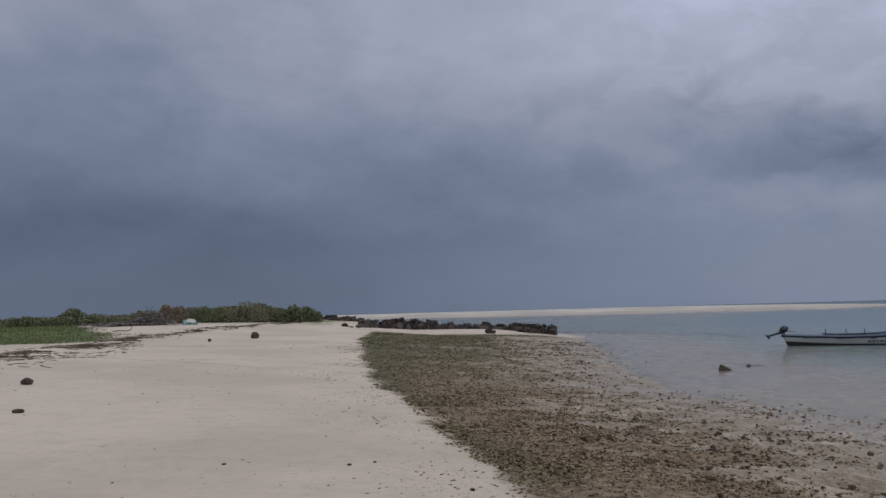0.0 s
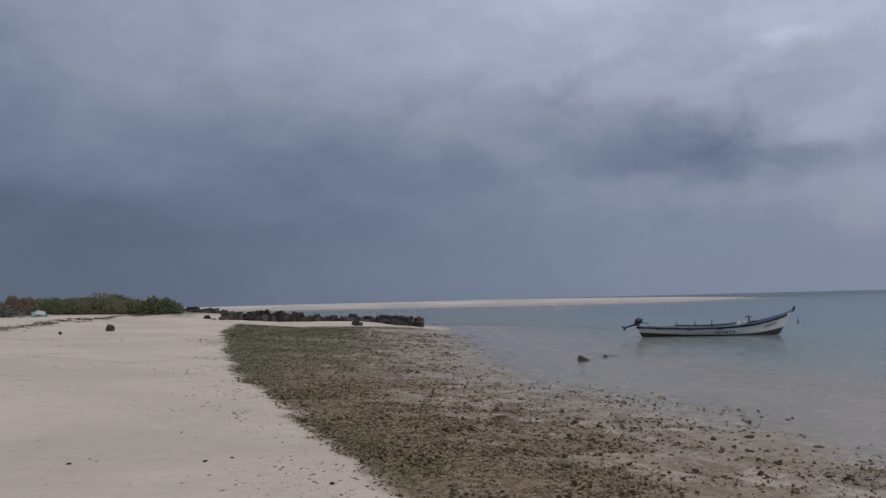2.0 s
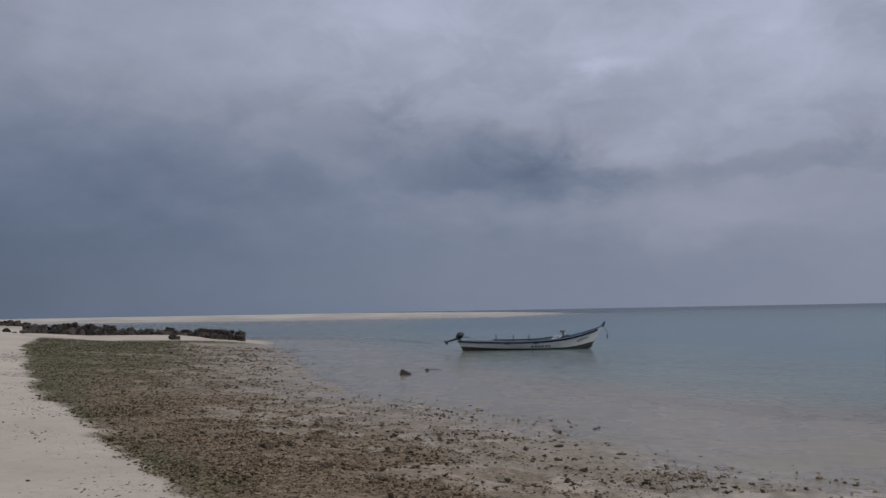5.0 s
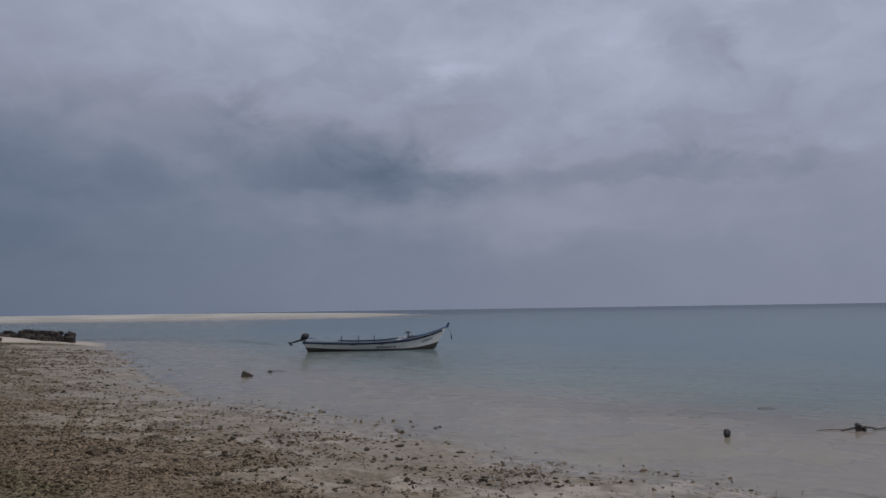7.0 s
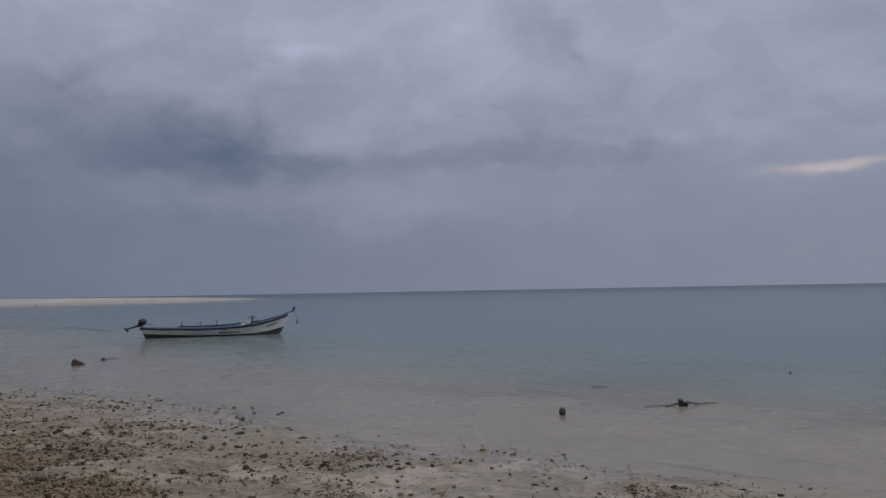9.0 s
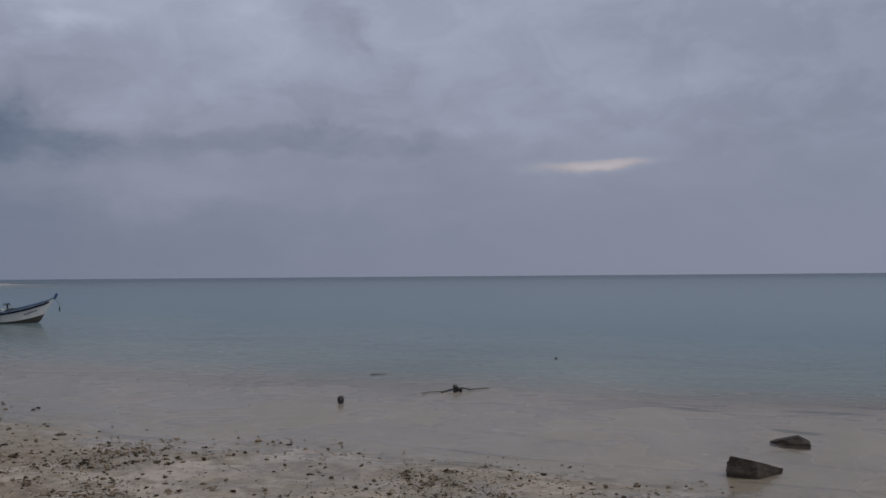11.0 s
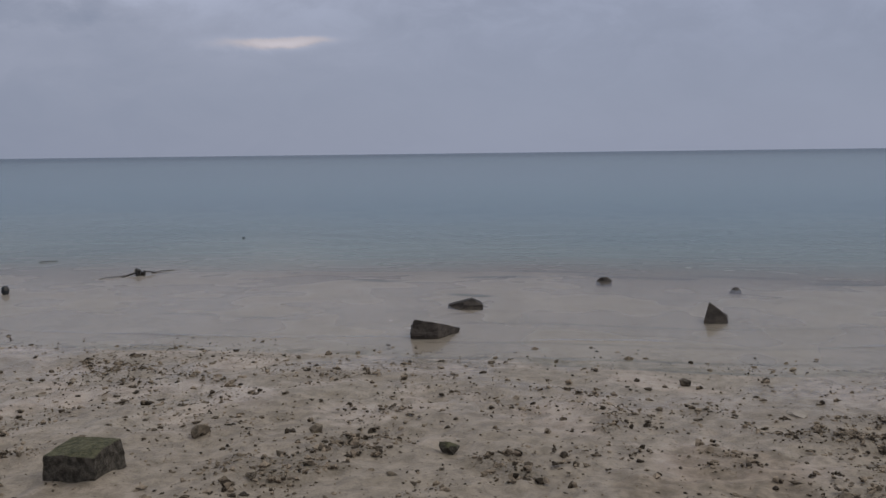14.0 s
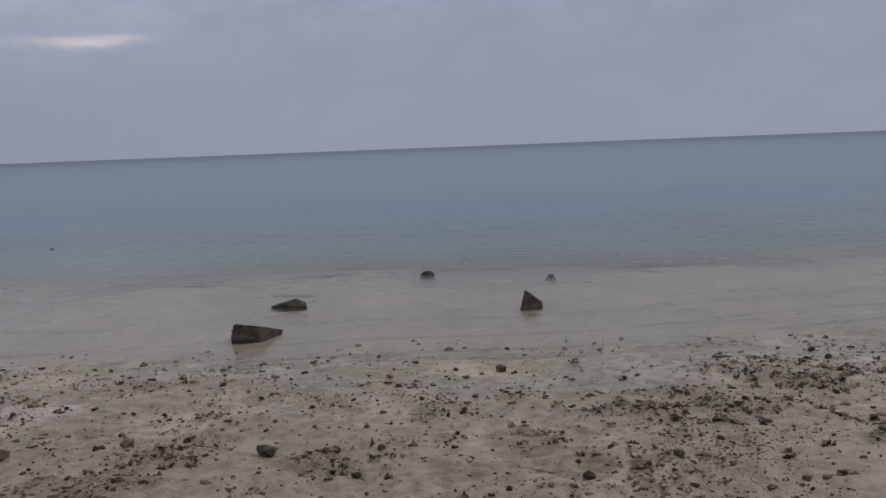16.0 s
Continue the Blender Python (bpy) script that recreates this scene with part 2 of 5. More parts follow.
def ground_material():
    mat, net = material("beach_ground")
    pos = net.n("ShaderNodeTexCoord").outputs["Object"]

    def layer(name):
        node = net.n("ShaderNodeAttribute")
        node.attribute_name = name
        return node.outputs["Fac"]
    weed, wet, green, silt, under = (layer(n) for n in ("weed", "wet", "green", "silt", "under"))
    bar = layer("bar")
    tiny, small = net.noise(pos, 60.0, 4.0, 0.7), net.noise(pos, 9.0, 5.0, 0.6)
    mid, wide = net.noise(pos, 1.6, 5.0, 0.6), net.noise(pos, 0.22, 4.0, 0.55)
    # dry coral sand, with faint drifts and specks
    sand = net.mix(net.step(wide, 0.35, 0.65), (0.405, 0.348, 0.295), (0.49, 0.424, 0.362))
    sand = net.mix(net.step(mid, 0.46, 0.70, 0, 0.28), sand, (0.33, 0.29, 0.25))
    sand = net.mix(net.step(net.noise(pos, 3.6, 5.0, 0.7), 0.5, 0.66, 0, 0.26), sand, (0.325, 0.283, 0.243))
    # dark mottling painted in for the weak shading of small dents
    sand = net.mix(net.step(small, 0.5, 0.68, 0, 0.28), sand, (0.30, 0.262, 0.225))
    sand = net.mix(net.step(tiny, 0.62, 0.75, 0, 0.6), sand, (0.27, 0.24, 0.21))
    sand = net.mix(net.step(net.noise(pos, 24.0, 5.0, 0.7), 0.6, 0.7, 0, 0.4), sand, (0.27, 0.235, 0.2))
    # the far bar: wetter, pale-crested; distance haze painted in as a greyer sand
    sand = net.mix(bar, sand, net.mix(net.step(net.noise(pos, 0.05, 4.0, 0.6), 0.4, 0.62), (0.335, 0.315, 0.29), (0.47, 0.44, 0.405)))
    # wet flat: grey brown mud with paler silt washed between the stones
    mud = net.mix(net.step(small, 0.35, 0.65), (0.18, 0.147, 0.105), (0.27, 0.226, 0.17))
    mud = net.mix(net.step(net.noise(pos, 32.0, 6.0, 0.7), 0.5, 0.66, 0, 0.55), mud, (0.095, 0.075, 0.054))
    pale = net.mix(net.step(small, 0.3, 0.7), (0.278, 0.222, 0.172), (0.352, 0.294, 0.234))
    veins = net.step(net.m("ADD", net.m("MULTIPLY", mid, 0.75), net.m("MULTIPLY", small, 0.25)), 0.44, 0.58)
    bottom = net.m("SUBTRACT", silt, 1.0, clamp=True)
    shown = net.m("SUBTRACT", 1.0, bottom)
    lump = net.noise(pos, 6.5, 6.0, 0.72)
    pale = net.mix(net.m("MULTIPLY", net.step(lump, 0.5, 0.66, 0, 0.75), shown), pale, (0.195, 0.158, 0.118))
    pale = net.mix(net.step(net.noise(pos, 3.1, 4.0, 0.6), 0.56, 0.68, 0, 0.5), pale, (0.4, 0.342, 0.285))
    pale = net.mix(net.step(net.noise(pos, 0.75, 4.0, 0.6), 0.5, 0.64, 0, 0.55), pale, (0.415, 0.35, 0.288))
    pale = net.mix(net.m("MULTIPLY", net.step(net.noise(pos, 21.0, 5.0, 0.75), 0.58, 0.68, 0, 0.7), shown), pale, (0.12, 0.096, 0.07))
    pale = net.mix(net.m("MULTIPLY", bottom, 0.8), pale, net.mix(net.step(net.noise(pos, 0.9, 4.0, 0.6), 0.3, 0.7), (0.275, 0.229, 0.19), (0.325, 0.272, 0.23)))
    mud = net.mix(net.m("ADD", net.m("MULTIPLY", veins, silt), bottom, clamp=True), mud, pale)
    crumb = net.mix(net.step(net.noise(pos, 38.0, 5.0, 0.7), 0.38, 0.62), (0.062, 0.05, 0.034), (0.2, 0.165, 0.118))
    mud = net.mix(net.m("MULTIPLY", layer("crust"), net.step(net.noise(pos, 14.0, 4.0, 0.65), 0.3, 0.55, 0.25, 0.95)), mud, crumb)
    # weed bed
    olive = net.mix(net.step(small, 0.35, 0.68), (0.047, 0.045, 0.025), (0.13, 0.117, 0.066))
    brown = net.mix(net.step(small, 0.35, 0.68), (0.09, 0.064, 0.042), (0.23, 0.17, 0.115))
    turf = net.mix(net.step(layer("olive"), 0.2, 0.8), brown, olive)
    turf = net.mix(net.step(tiny, 0.6, 0.74, 0, 0.5), turf, (0.28, 0.24, 0.19))
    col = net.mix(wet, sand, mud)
    col = net.mix(net.m("MULTIPLY", weed, net.step(mid, 0.15, 0.4, 0.75, 1.0)), col, turf)
    grass = net.mix(net.step(small, 0.3, 0.7), (0.052, 0.072, 0.02), (0.105, 0.13, 0.042))
    col = net.mix(green, col, grass)
    # sea bed with dark weed patches and painted dark wavelet lines
    col = net.mix(under, col, (0.055, 0.06, 0.05))
    net.link(col, net.b.inputs["Base Color"])
    net.link(net.m("SUBTRACT", 0.9, net.m("MULTIPLY", net.m("MULTIPLY", wet, net.m("SUBTRACT", 1.0, weed)), net.m("ADD", 0.38, net.m("MULTIPLY", layer("film"), 0.3)))), net.b.inputs["Roughness"])
    net.b.inputs["Specular IOR Level"].default_value = 0.35
    rise = net.m("ADD", net.m("MULTIPLY", small, 0.6), net.m("MULTIPLY", tiny, 0.25))
    rise = net.m("ADD", rise, net.m("MULTIPLY", mid, net.m("ADD", 0.2, net.m("MULTIPLY", wet, 0.6))))
    bump(net, net.m("MULTIPLY", rise, net.m("SUBTRACT", 1.0, net.m("MULTIPLY", bottom, 0.8))), 0.7, 0.035)
    return mat


def water_material():
    mat, net = material("shallow_sea")
    net.t.nodes.remove(net.b)
    pos = net.n("ShaderNodeTexCoord").outputs["Object"]
    depth = net.n("ShaderNodeAttribute")
    depth.attribute_name = "depth"
    d = depth.outputs["Fac"]
    far = net.n("ShaderNodeAttribute")
    far.attribute_name = "offing"
    long = net.n("ShaderNodeMapping")
    long.inputs["Rotation"].default_value = (0, 0, radians(-25))
    long.inputs["Scale"].default_value = (1.0, 2.6, 1.0)
    net.link(pos, long.inputs[0])
    ripple = net.noise(long.outputs[0], 1.4, 4.0, 0.6)
    swell = net.noise(long.outputs[0], 0.12, 3.0, 0.5)
    # low swash ridges close to the waterline
    out_at = net.n("ShaderNodeAttribute")
    out_at.attribute_name = "out"
    off = net.m("ADD", out_at.outputs["Fac"], net.m("MULTIPLY", net.m("SUBTRACT", net.noise(pos, 0.22, 3.0, 0.5), 0.5), 1.1))
    ridges = 0.0
    for at, wide, tall in ((0.3, 0.04, 0.012), (1.0, 0.05, 0.014)):
        q = net.m("DIVIDE", net.m("SUBTRACT", off, at), wide)
        ridges = net.m("ADD", ridges, net.m("MULTIPLY", net.m("EXPONENT", net.m("MULTIPLY", net.m("MULTIPLY", q, q), -1.0)), tall))
    ridges = net.m("MULTIPLY", ridges, net.step(net.noise(pos, 0.55, 2.0, 0.5), 0.42, 0.6))
    rise = net.m("ADD", net.m("MULTIPLY", ripple, 0.0016), net.m("MULTIPLY", swell, 0.005))
    flecks = net.m("MULTIPLY", net.noise(long.outputs[0], 5.5, 3.0, 0.6), net.step(net.noise(pos, 0.5, 3.0, 0.6), 0.45, 0.65, 0.0, 0.0035))
    rise = net.m("ADD", net.m("ADD", rise, flecks), ridges)
    bumps = net.n("ShaderNodeBump", Strength=1.0, Distance=1.0)
    net.link(rise, bumps.inputs["Height"])
    # milky shelf, brightened to replace light lost over the bed, then green and teal
    body_col = net.mix(net.step(d, 0.08, 0.2), (0.43, 0.368, 0.315), (0.318, 0.338, 0.302))
    body_col = net.mix(net.step(d, 0.16, 0.34), body_col, (0.235, 0.283, 0.268))
    body_col = net.mix(net.step(d, 0.3, 0.65), body_col, (0.152, 0.2, 0.205))
    body_col = net.mix(net.step(d, 0.55, 1.4), body_col, (0.095, 0.153, 0.182))
    # dark horizon band painted in by distance from the viewpoint, not by depth
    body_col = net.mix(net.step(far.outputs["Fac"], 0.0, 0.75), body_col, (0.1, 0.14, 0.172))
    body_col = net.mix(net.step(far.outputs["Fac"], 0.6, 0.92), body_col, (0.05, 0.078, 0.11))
    body_col = net.mix(net.step(net.noise(long.outputs[0], 0.035, 3.0, 0.6), 0.42, 0.68, 0, 0.35), body_col, (0.1, 0.165, 0.185))
    body = net.n("ShaderNodeBsdfDiffuse")
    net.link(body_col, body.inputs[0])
    seen = net.n("ShaderNodeBsdfTransparent")
    seen.inputs[0].default_value = (0.93, 0.95, 0.94, 1)
    cloudy = net.m("SUBTRACT", 1.0, net.m("EXPONENT", net.m("MULTIPLY", d, -2.5)))
    depths = net.n("ShaderNodeMixShader")
    net.link(cloudy, depths.inputs[0])
    net.link(seen.outputs[0], depths.inputs[1])
    net.link(body.outputs[0], depths.inputs[2])
    shine = net.n("ShaderNodeBsdfAnisotropic")
    shine.inputs["Color"].default_value = (1, 1, 1, 1)
    shine.inputs["Roughness"].default_value = 0.11
    net.link(bumps.outputs[0], shine.inputs["Normal"])
    fres = net.n("ShaderNodeFresnel", IOR=1.33)
    net.link(bumps.outputs[0], fres.inputs["Normal"])
    top = net.n("ShaderNodeMixShader")
    net.link(net.m("MULTIPLY", net.m("POWER", fres.outputs[0], 1.2), net.step(far.outputs["Fac"], 0.0, 1.0, 0.62, 0.36)), top.inputs[0])
    net.link(depths.outputs[0], top.inputs[1])
    net.link(shine.outputs[0], top.inputs[2])
    net.link(top.outputs[0], net.out.inputs[0])
    return mat


M_GROUND, M_WATER = ground_material(), water_material()
M_ROCK = plain("dark_sea_rock", (0.012, 0.0102, 0.0085), (0.092, 0.075, 0.06), 11.0, 0.75, 0, 0.9, 0.03, 0.1)
M_GROYNE = plain("black_boulder", (0.022, 0.019, 0.018), (0.09, 0.074, 0.066), 3.0, 0.85, 0, 0.8, 0.06, 0.35)


def mossy_material():
    """Dark stone with dull green weed on its upward faces."""
    mat, net = material("weed_grown_stone")
    pos = net.n("ShaderNodeTexCoord").outputs["Object"]
    up = net.n("ShaderNodeSeparateXYZ")
    net.link(net.n("ShaderNodeNewGeometry").outputs["Normal"], up.inputs[0])
    small, large = net.noise(pos, 26.0, 6.0, 0.7), net.noise(pos, 7.0, 4.0, 0.6)
    stone = net.mix(net.step(small, 0.35, 0.68), (0.035, 0.03, 0.023), (0.125, 0.108, 0.085))
    weed = net.mix(net.step(small, 0.32, 0.7), (0.038, 0.038, 0.02), (0.118, 0.112, 0.063))
    grown = net.m("ADD", net.m("MULTIPLY", up.outputs[2], 0.75), net.m("MULTIPLY", large, 0.9))
    net.link(net.mix(net.step(grown, 0.62, 1.15), stone, weed), net.b.inputs["Base Color"])
    net.b.inputs["Roughness"].default_value = 0.88
    net.b.inputs["Specular IOR Level"].default_value = 0.2
    bump(net, net.m("ADD", small, large), 0.9, 0.02)
    return mat


M_MOSSY = mossy_material()
M_CORAL = plain("coral_rubble", (0.03, 0.024, 0.017), (0.19, 0.152, 0.108), 30.0, 0.85, 0, 0.8, 0.01, 0.3)
# dark blotches in the colour stand in for shaded crevices
M_RUBBLE = plain("small_rubble", (0.036, 0.027, 0.018), (0.262, 0.207, 0.148), 38.0, 0.88, 0, 0.9, 0.01, 0.45, True)


def weedy_material():
    """Rubble in brown turf, grown olive along the bed's landward side and far end."""
    mat, net = material("weedy_rubble")
    pos = net.n("ShaderNodeTexCoord").outputs["Object"]
    xyz = net.n("ShaderNodeSeparateXYZ")
    net.link(pos, xyz.inputs[0])
    one = net.n("ShaderNodeNewGeometry").outputs["Random Per Island"]
    small, large = net.noise(pos, 24.0, 6.0, 0.7), net.noise(pos, 0.8, 4.0, 0.6)
    mixed = net.m("ADD", net.m("MULTIPLY", small, 0.8), net.m("MULTIPLY", net.m("SUBTRACT", one, 0.3), 0.5))
    light = net.step(mixed, 0.3, 0.78)
    brown = net.mix(light, (0.05, 0.036, 0.024), (0.285, 0.212, 0.145))
    olive = net.mix(light, (0.037, 0.036, 0.018), (0.175, 0.16, 0.09))
    edge = net.m("ADD", xyz.outputs[0], net.m("SUBTRACT", net.m("MULTIPLY", xyz.outputs[1], 0.18), 2.05))
    grown = net.m("ADD", net.step(edge, 1.1, 0.1, 0.0, 0.6), net.step(xyz.outputs[1], 10, 36))
    grown = net.m("ADD", grown, net.step(large, 0.35, 0.65, -0.3, 0.3), clamp=True)
    net.link(net.mix(grown, brown, olive), net.b.inputs["Base Color"])
    net.b.inputs["Roughness"].default_value = 0.9
    net.b.inputs["Specular IOR Level"].default_value = 0.2
    bump(net, small, 0.7, 0.008)
    return mat


M_WEED = weedy_material()
M_PEBBLE = plain("beach_pebble", (0.05, 0.042, 0.036), (0.22, 0.19, 0.165), 12.0, 0.85, 0, 0.5, 0.006, 0.8, True)
M_STICK = plain("dry_wrack", (0.03, 0.023, 0.017), (0.12, 0.093, 0.07), 10.0, 0.9, 0, 0.4, 0.01, 0.7, True)
M_BRUSH = plain("grey_brushwood", (0.04, 0.037, 0.035), (0.16, 0.148, 0.138), 6.0, 0.9, 0, 0.4, 0.01, 0.5, True)
M_DRIFT = plain("wet_driftwood", (0.01, 0.009, 0.008), (0.04, 0.033, 0.028), 12.0, 0.5, 0, 0.6, 0.01)
M_SHELL = plain("pale_coral", (0.2, 0.172, 0.14), (0.34, 0.3, 0.25), 16.0, 0.85, 0, 0.5, 0.006)
M_BARK = plain("shrub_bark", (0.06, 0.045, 0.03), (0.16, 0.125, 0.09), 14.0, 0.9)
M_HULL = plain("white_hull_paint", (0.52, 0.51, 0.50), (0.72, 0.71, 0.69), 2.2, 0.45, 0, 0.1, 0.004)
M_BOTTOM = plain("dark_bottom_paint", (0.035, 0.03, 0.027), (0.095, 0.082, 0.072), 4.0, 0.7, 0, 0.2, 0.004)
M_NAVY = plain("navy_trim_paint", (0.004, 0.007, 0.022), (0.012, 0.019, 0.046), 5.0, 0.75, 0, 0.1, 0.003)
M_BLUE = plain("blue_prow_paint", (0.028, 0.07, 0.16), (0.06, 0.125, 0.24), 5.0, 0.5, 0, 0.1, 0.003)
M_CAP = plain("grey_blue_cap_paint", (0.12, 0.15, 0.2), (0.25, 0.29, 0.34), 4.0, 0.6, 0, 0.1, 0.003)
M_INSIDE = plain("pale_blue_inside", (0.075, 0.13, 0.22), (0.16, 0.23, 0.32), 3.0, 0.6, 0, 0.1, 0.003)
M_BLACK = plain("black_motor_cowl", (0.012, 0.012, 0.014), (0.04, 0.04, 0.043), 9.0, 0.4, 0, 0.1, 0.002)
M_STEEL = plain("grey_metal", (0.07, 0.072, 0.075), (0.2, 0.2, 0.2), 14.0, 0.45, 0.8, 0.2, 0.002)
M_SACK = plain("white_sack_cloth", (0.5, 0.5, 0.49), (0.74, 0.74, 0.73), 8.0, 0.85, 0, 0.5, 0.02)
M_ROPE = plain("grey_rope", (0.09, 0.085, 0.075), (0.22, 0.2, 0.18), 40.0, 0.9)
M_OLD_ROPE = plain("bleached_rope", (0.34, 0.31, 0.24), (0.5, 0.46, 0.37), 40.0, 0.9)
M_FLOAT = plain("dark_float", (0.02, 0.024, 0.026), (0.06, 0.065, 0.07), 12.0, 0.6)
M_MARK = plain("hull_lettering_paint", (0.03, 0.034, 0.045), (0.07, 0.075, 0.09), 12.0, 0.6)
M_TARP = plain("blue_green_plastic", (0.12, 0.30, 0.30), (0.26, 0.44, 0.43), 3.0, 0.55)


def leaf_material(name, low, high):
    mat, net = material(name)
    one = net.n("ShaderNodeNewGeometry").outputs["Random Per Island"]
    pos = net.n("ShaderNodeTexCoord").outputs["Object"]
    v = net.m("ADD", net.m("MULTIPLY", one, 0.6), net.m("MULTIPLY", net.noise(pos, 1.5, 3.0), 0.5))
    net.link(net.mix(net.step(v, 0.2, 0.85), low, high), net.b.inputs["Base Color"])
    net.b.inputs["Roughness"].default_value = 0.6
    return mat


M_LEAF = leaf_material("green_leaf", (0.08, 0.096, 0.048), (0.15, 0.168, 0.085))
M_OLIVE = leaf_material("olive_leaf", (0.1, 0.1, 0.06), (0.18, 0.175, 0.105))
M_RUST = leaf_material("dry_reddish_leaf", (0.10, 0.072, 0.05), (0.21, 0.16, 0.11))
M_GRASS = leaf_material("grass_blade", (0.052, 0.074, 0.022), (0.125, 0.152, 0.052))


# ---- building helpers ----
def finish(name, bm, mat, parent=None, label="", smooth=True):
    me = bpy.data.meshes.new(name)
    bm.normal_update()
    bm.to_mesh(me)
    bm.free()
    me.materials.append(mat)
    for p in me.polygons:
        p.use_smooth = smooth
    ob = new(name, me)
    if parent is not None:
        ob.parent = parent
    if label:
        ob["label"] = label
    return ob


def part(name, bm, mat, parent, label="", smooth=False):
    return finish(name, bm, mat, parent, label, smooth)


def sheet(name, verts, faces, mat, smooth=True):
    me = bpy.data.meshes.new(name)
    me.from_pydata(verts.tolist(), [], faces.tolist())
    me.materials.append(mat)
    me.polygons.foreach_set("use_smooth", np.full(len(me.polygons), smooth))
    return new(name, me)


def layer(me, name, values):
    me.attributes.new(name, "FLOAT", "POINT").data.foreach_set("value", np.ascontiguousarray(values, dtype=np.float32))


def rings(radii, bearings):
    """Corners and quads of a disc of rings round the origin; bearings in degrees from +y, clockwise, closing on themselves."""
    a = np.radians(bearings)
    x, y = np.outer(radii, np.sin(a)), np.outer(radii, np.cos(a))
    n, k = len(radii), len(bearings)
    i, j = np.meshgrid(np.arange(n - 1), np.arange(k), indexing="ij")
    q = np.stack([i * k + j, i * k + (j + 1) % k, (i + 1) * k + (j + 1) % k, (i + 1) * k + j], -1).reshape(-1, 4)
    return x.ravel(), y.ravel(), q


def tube(bm, pts, radius, sides=6, taper=1.0):
    """A round bar along points."""
    pts = [Vector(p) for p in pts]
    last = None
    loops = []
    for i, p in enumerate(pts):
        d = (pts[min(i + 1, len(pts) - 1)] - pts[max(i - 1, 0)]).normalized()
        side = d.orthogonal().normalized() if last is None else (last - d * last.dot(d)).normalized()
        last = side
        up = d.cross(side)
        r = radius * (1 + (taper - 1) * i / max(1, len(pts) - 1))
        loops.append([bm.verts.new(p + (side * math.cos(k * 2 * math.pi / sides) + up * math.sin(k * 2 * math.pi / sides)) * r) for k in range(sides)])
    for a, b in zip(loops, loops[1:]):
        for k in range(sides):
            bm.faces.new((a[k], a[(k + 1) % sides], b[(k + 1) % sides], b[k]))
    bm.faces.new(loops[0][::-1])
    bm.faces.new(loops[-1])
    return bm


def block(bm, size, m=Matrix(), edge=0.01):
    """A box with worn edges."""
    made = bmesh.ops.create_cube(bm, size=1.0, matrix=m @ Matrix.Diagonal((*size, 1)))["verts"]
    if edge:
        edges = list({e for v in made for e in v.link_edges})
        bmesh.ops.bevel(bm, geom=edges, offset=edge, segments=2, affect="EDGES")
    return bm


def boulder(size, seed, cuts=7, rough=0.06, bevel=0.05, detail=2, planes=()):
    """A broken stone: a box cut by planes, its edges worn, its faces uneven; it stands on z = 0."""
    rnd = random.Random(seed)
    bm = bmesh.new()
    bmesh.ops.create_cube(bm, size=2.0)
    for k in range(cuts + len(planes)):
        if k < len(planes):
            nrm, dist = Vector(planes[k][:3]).normalized(), planes[k][3]
        else:
            nrm = Vector((rnd.uniform(-1, 1), rnd.uniform(-1, 1), rnd.uniform(-0.5, 1))).normalized()
            dist = rnd.uniform(0.78, 1.02) if cuts < 7 else rnd.uniform(0.7, 0.95)
        bmesh.ops.bisect_plane(bm, geom=bm.verts[:] + bm.edges[:] + bm.faces[:], plane_co=nrm * dist, plane_no=nrm, clear_outer=True)
        open_edges = [e for e in bm.edges if e.is_boundary]
        if open_edges:
            bmesh.ops.holes_fill(bm, edges=open_edges)
    bmesh.ops.bevel(bm, geom=bm.edges[:], offset=bevel * 2, segments=1, affect="EDGES", clamp_overlap=True)
    bmesh.ops.triangulate(bm, faces=bm.faces[:])
    bmesh.ops.subdivide_edges(bm, edges=bm.edges[:], cuts=detail, use_grid_fill=True)
    for v in bm.verts:
        p = v.co + Vector((seed * 1.7, 0, 0))
        v.co += v.co.normalized() * ((noise.fractal(p * 1.6, 1.0, 2.0, 3)) * rough + noise.noise(p * 6.0) * rough * 0.5 + noise.noise(p * 15.0) * rough * 0.28)
        v.co.x, v.co.y, v.co.z = v.co.x * size[0] / 2, v.co.y * size[1] / 2, v.co.z * size[2] / 2
    low = min(v.co.z for v in bm.verts)
    for v in bm.verts:
        v.co.z -= low
    return bm


# ---- ground and sea ----
view = np.arange(-33, 119, 0.25)
rest = np.arange(119, 327, 2.0)
bearings = np.concatenate([view, rest])
gx, gy, quads = rings(np.concatenate([[0.01, 0.5, 1.0, 1.6, 2.2, 2.8], np.geomspace(3.4, 45, 400), np.geomspace(46.5, 100, 28), np.geomspace(102, 450, 110), np.geomspace(460, 4600, 40)]), bearings)
gx, gy = gx - 0.3, gy - 0.3
gz = height(gx, gy)
earth = sheet("ground", np.stack([gx, gy, gz], 1), quads, M_GROUND)
tagged(earth, "pale coral sand beach sloping into a weedy stony tidal flat", "beach", kind="structure")
across = bed_edge(gx, gy)
shore = inland(gx, gy)
width = np.interp(gy, [-5, 3, 8, 11, 17, 26, 51], [-3.0, -2.6, 1.6, 1.9, 2.3, 3.4, 6.5])
far_end = ramp(gy, 60, 57.5)
patch = grain(gx, gy, 1.3, 21) * 0.6 + grain(gx, gy, 0.4, 22) * 0.4
weed = ramp(across, -0.1, 0.3) * far_end * np.clip(1.15 - ramp(across - width + (patch - 0.5) * 4.0, -0.5, 2.6), 0, 1)
weed *= ramp(shore, 0.2, 1.6) * (1 - 0.95 * bare(gx, gy))
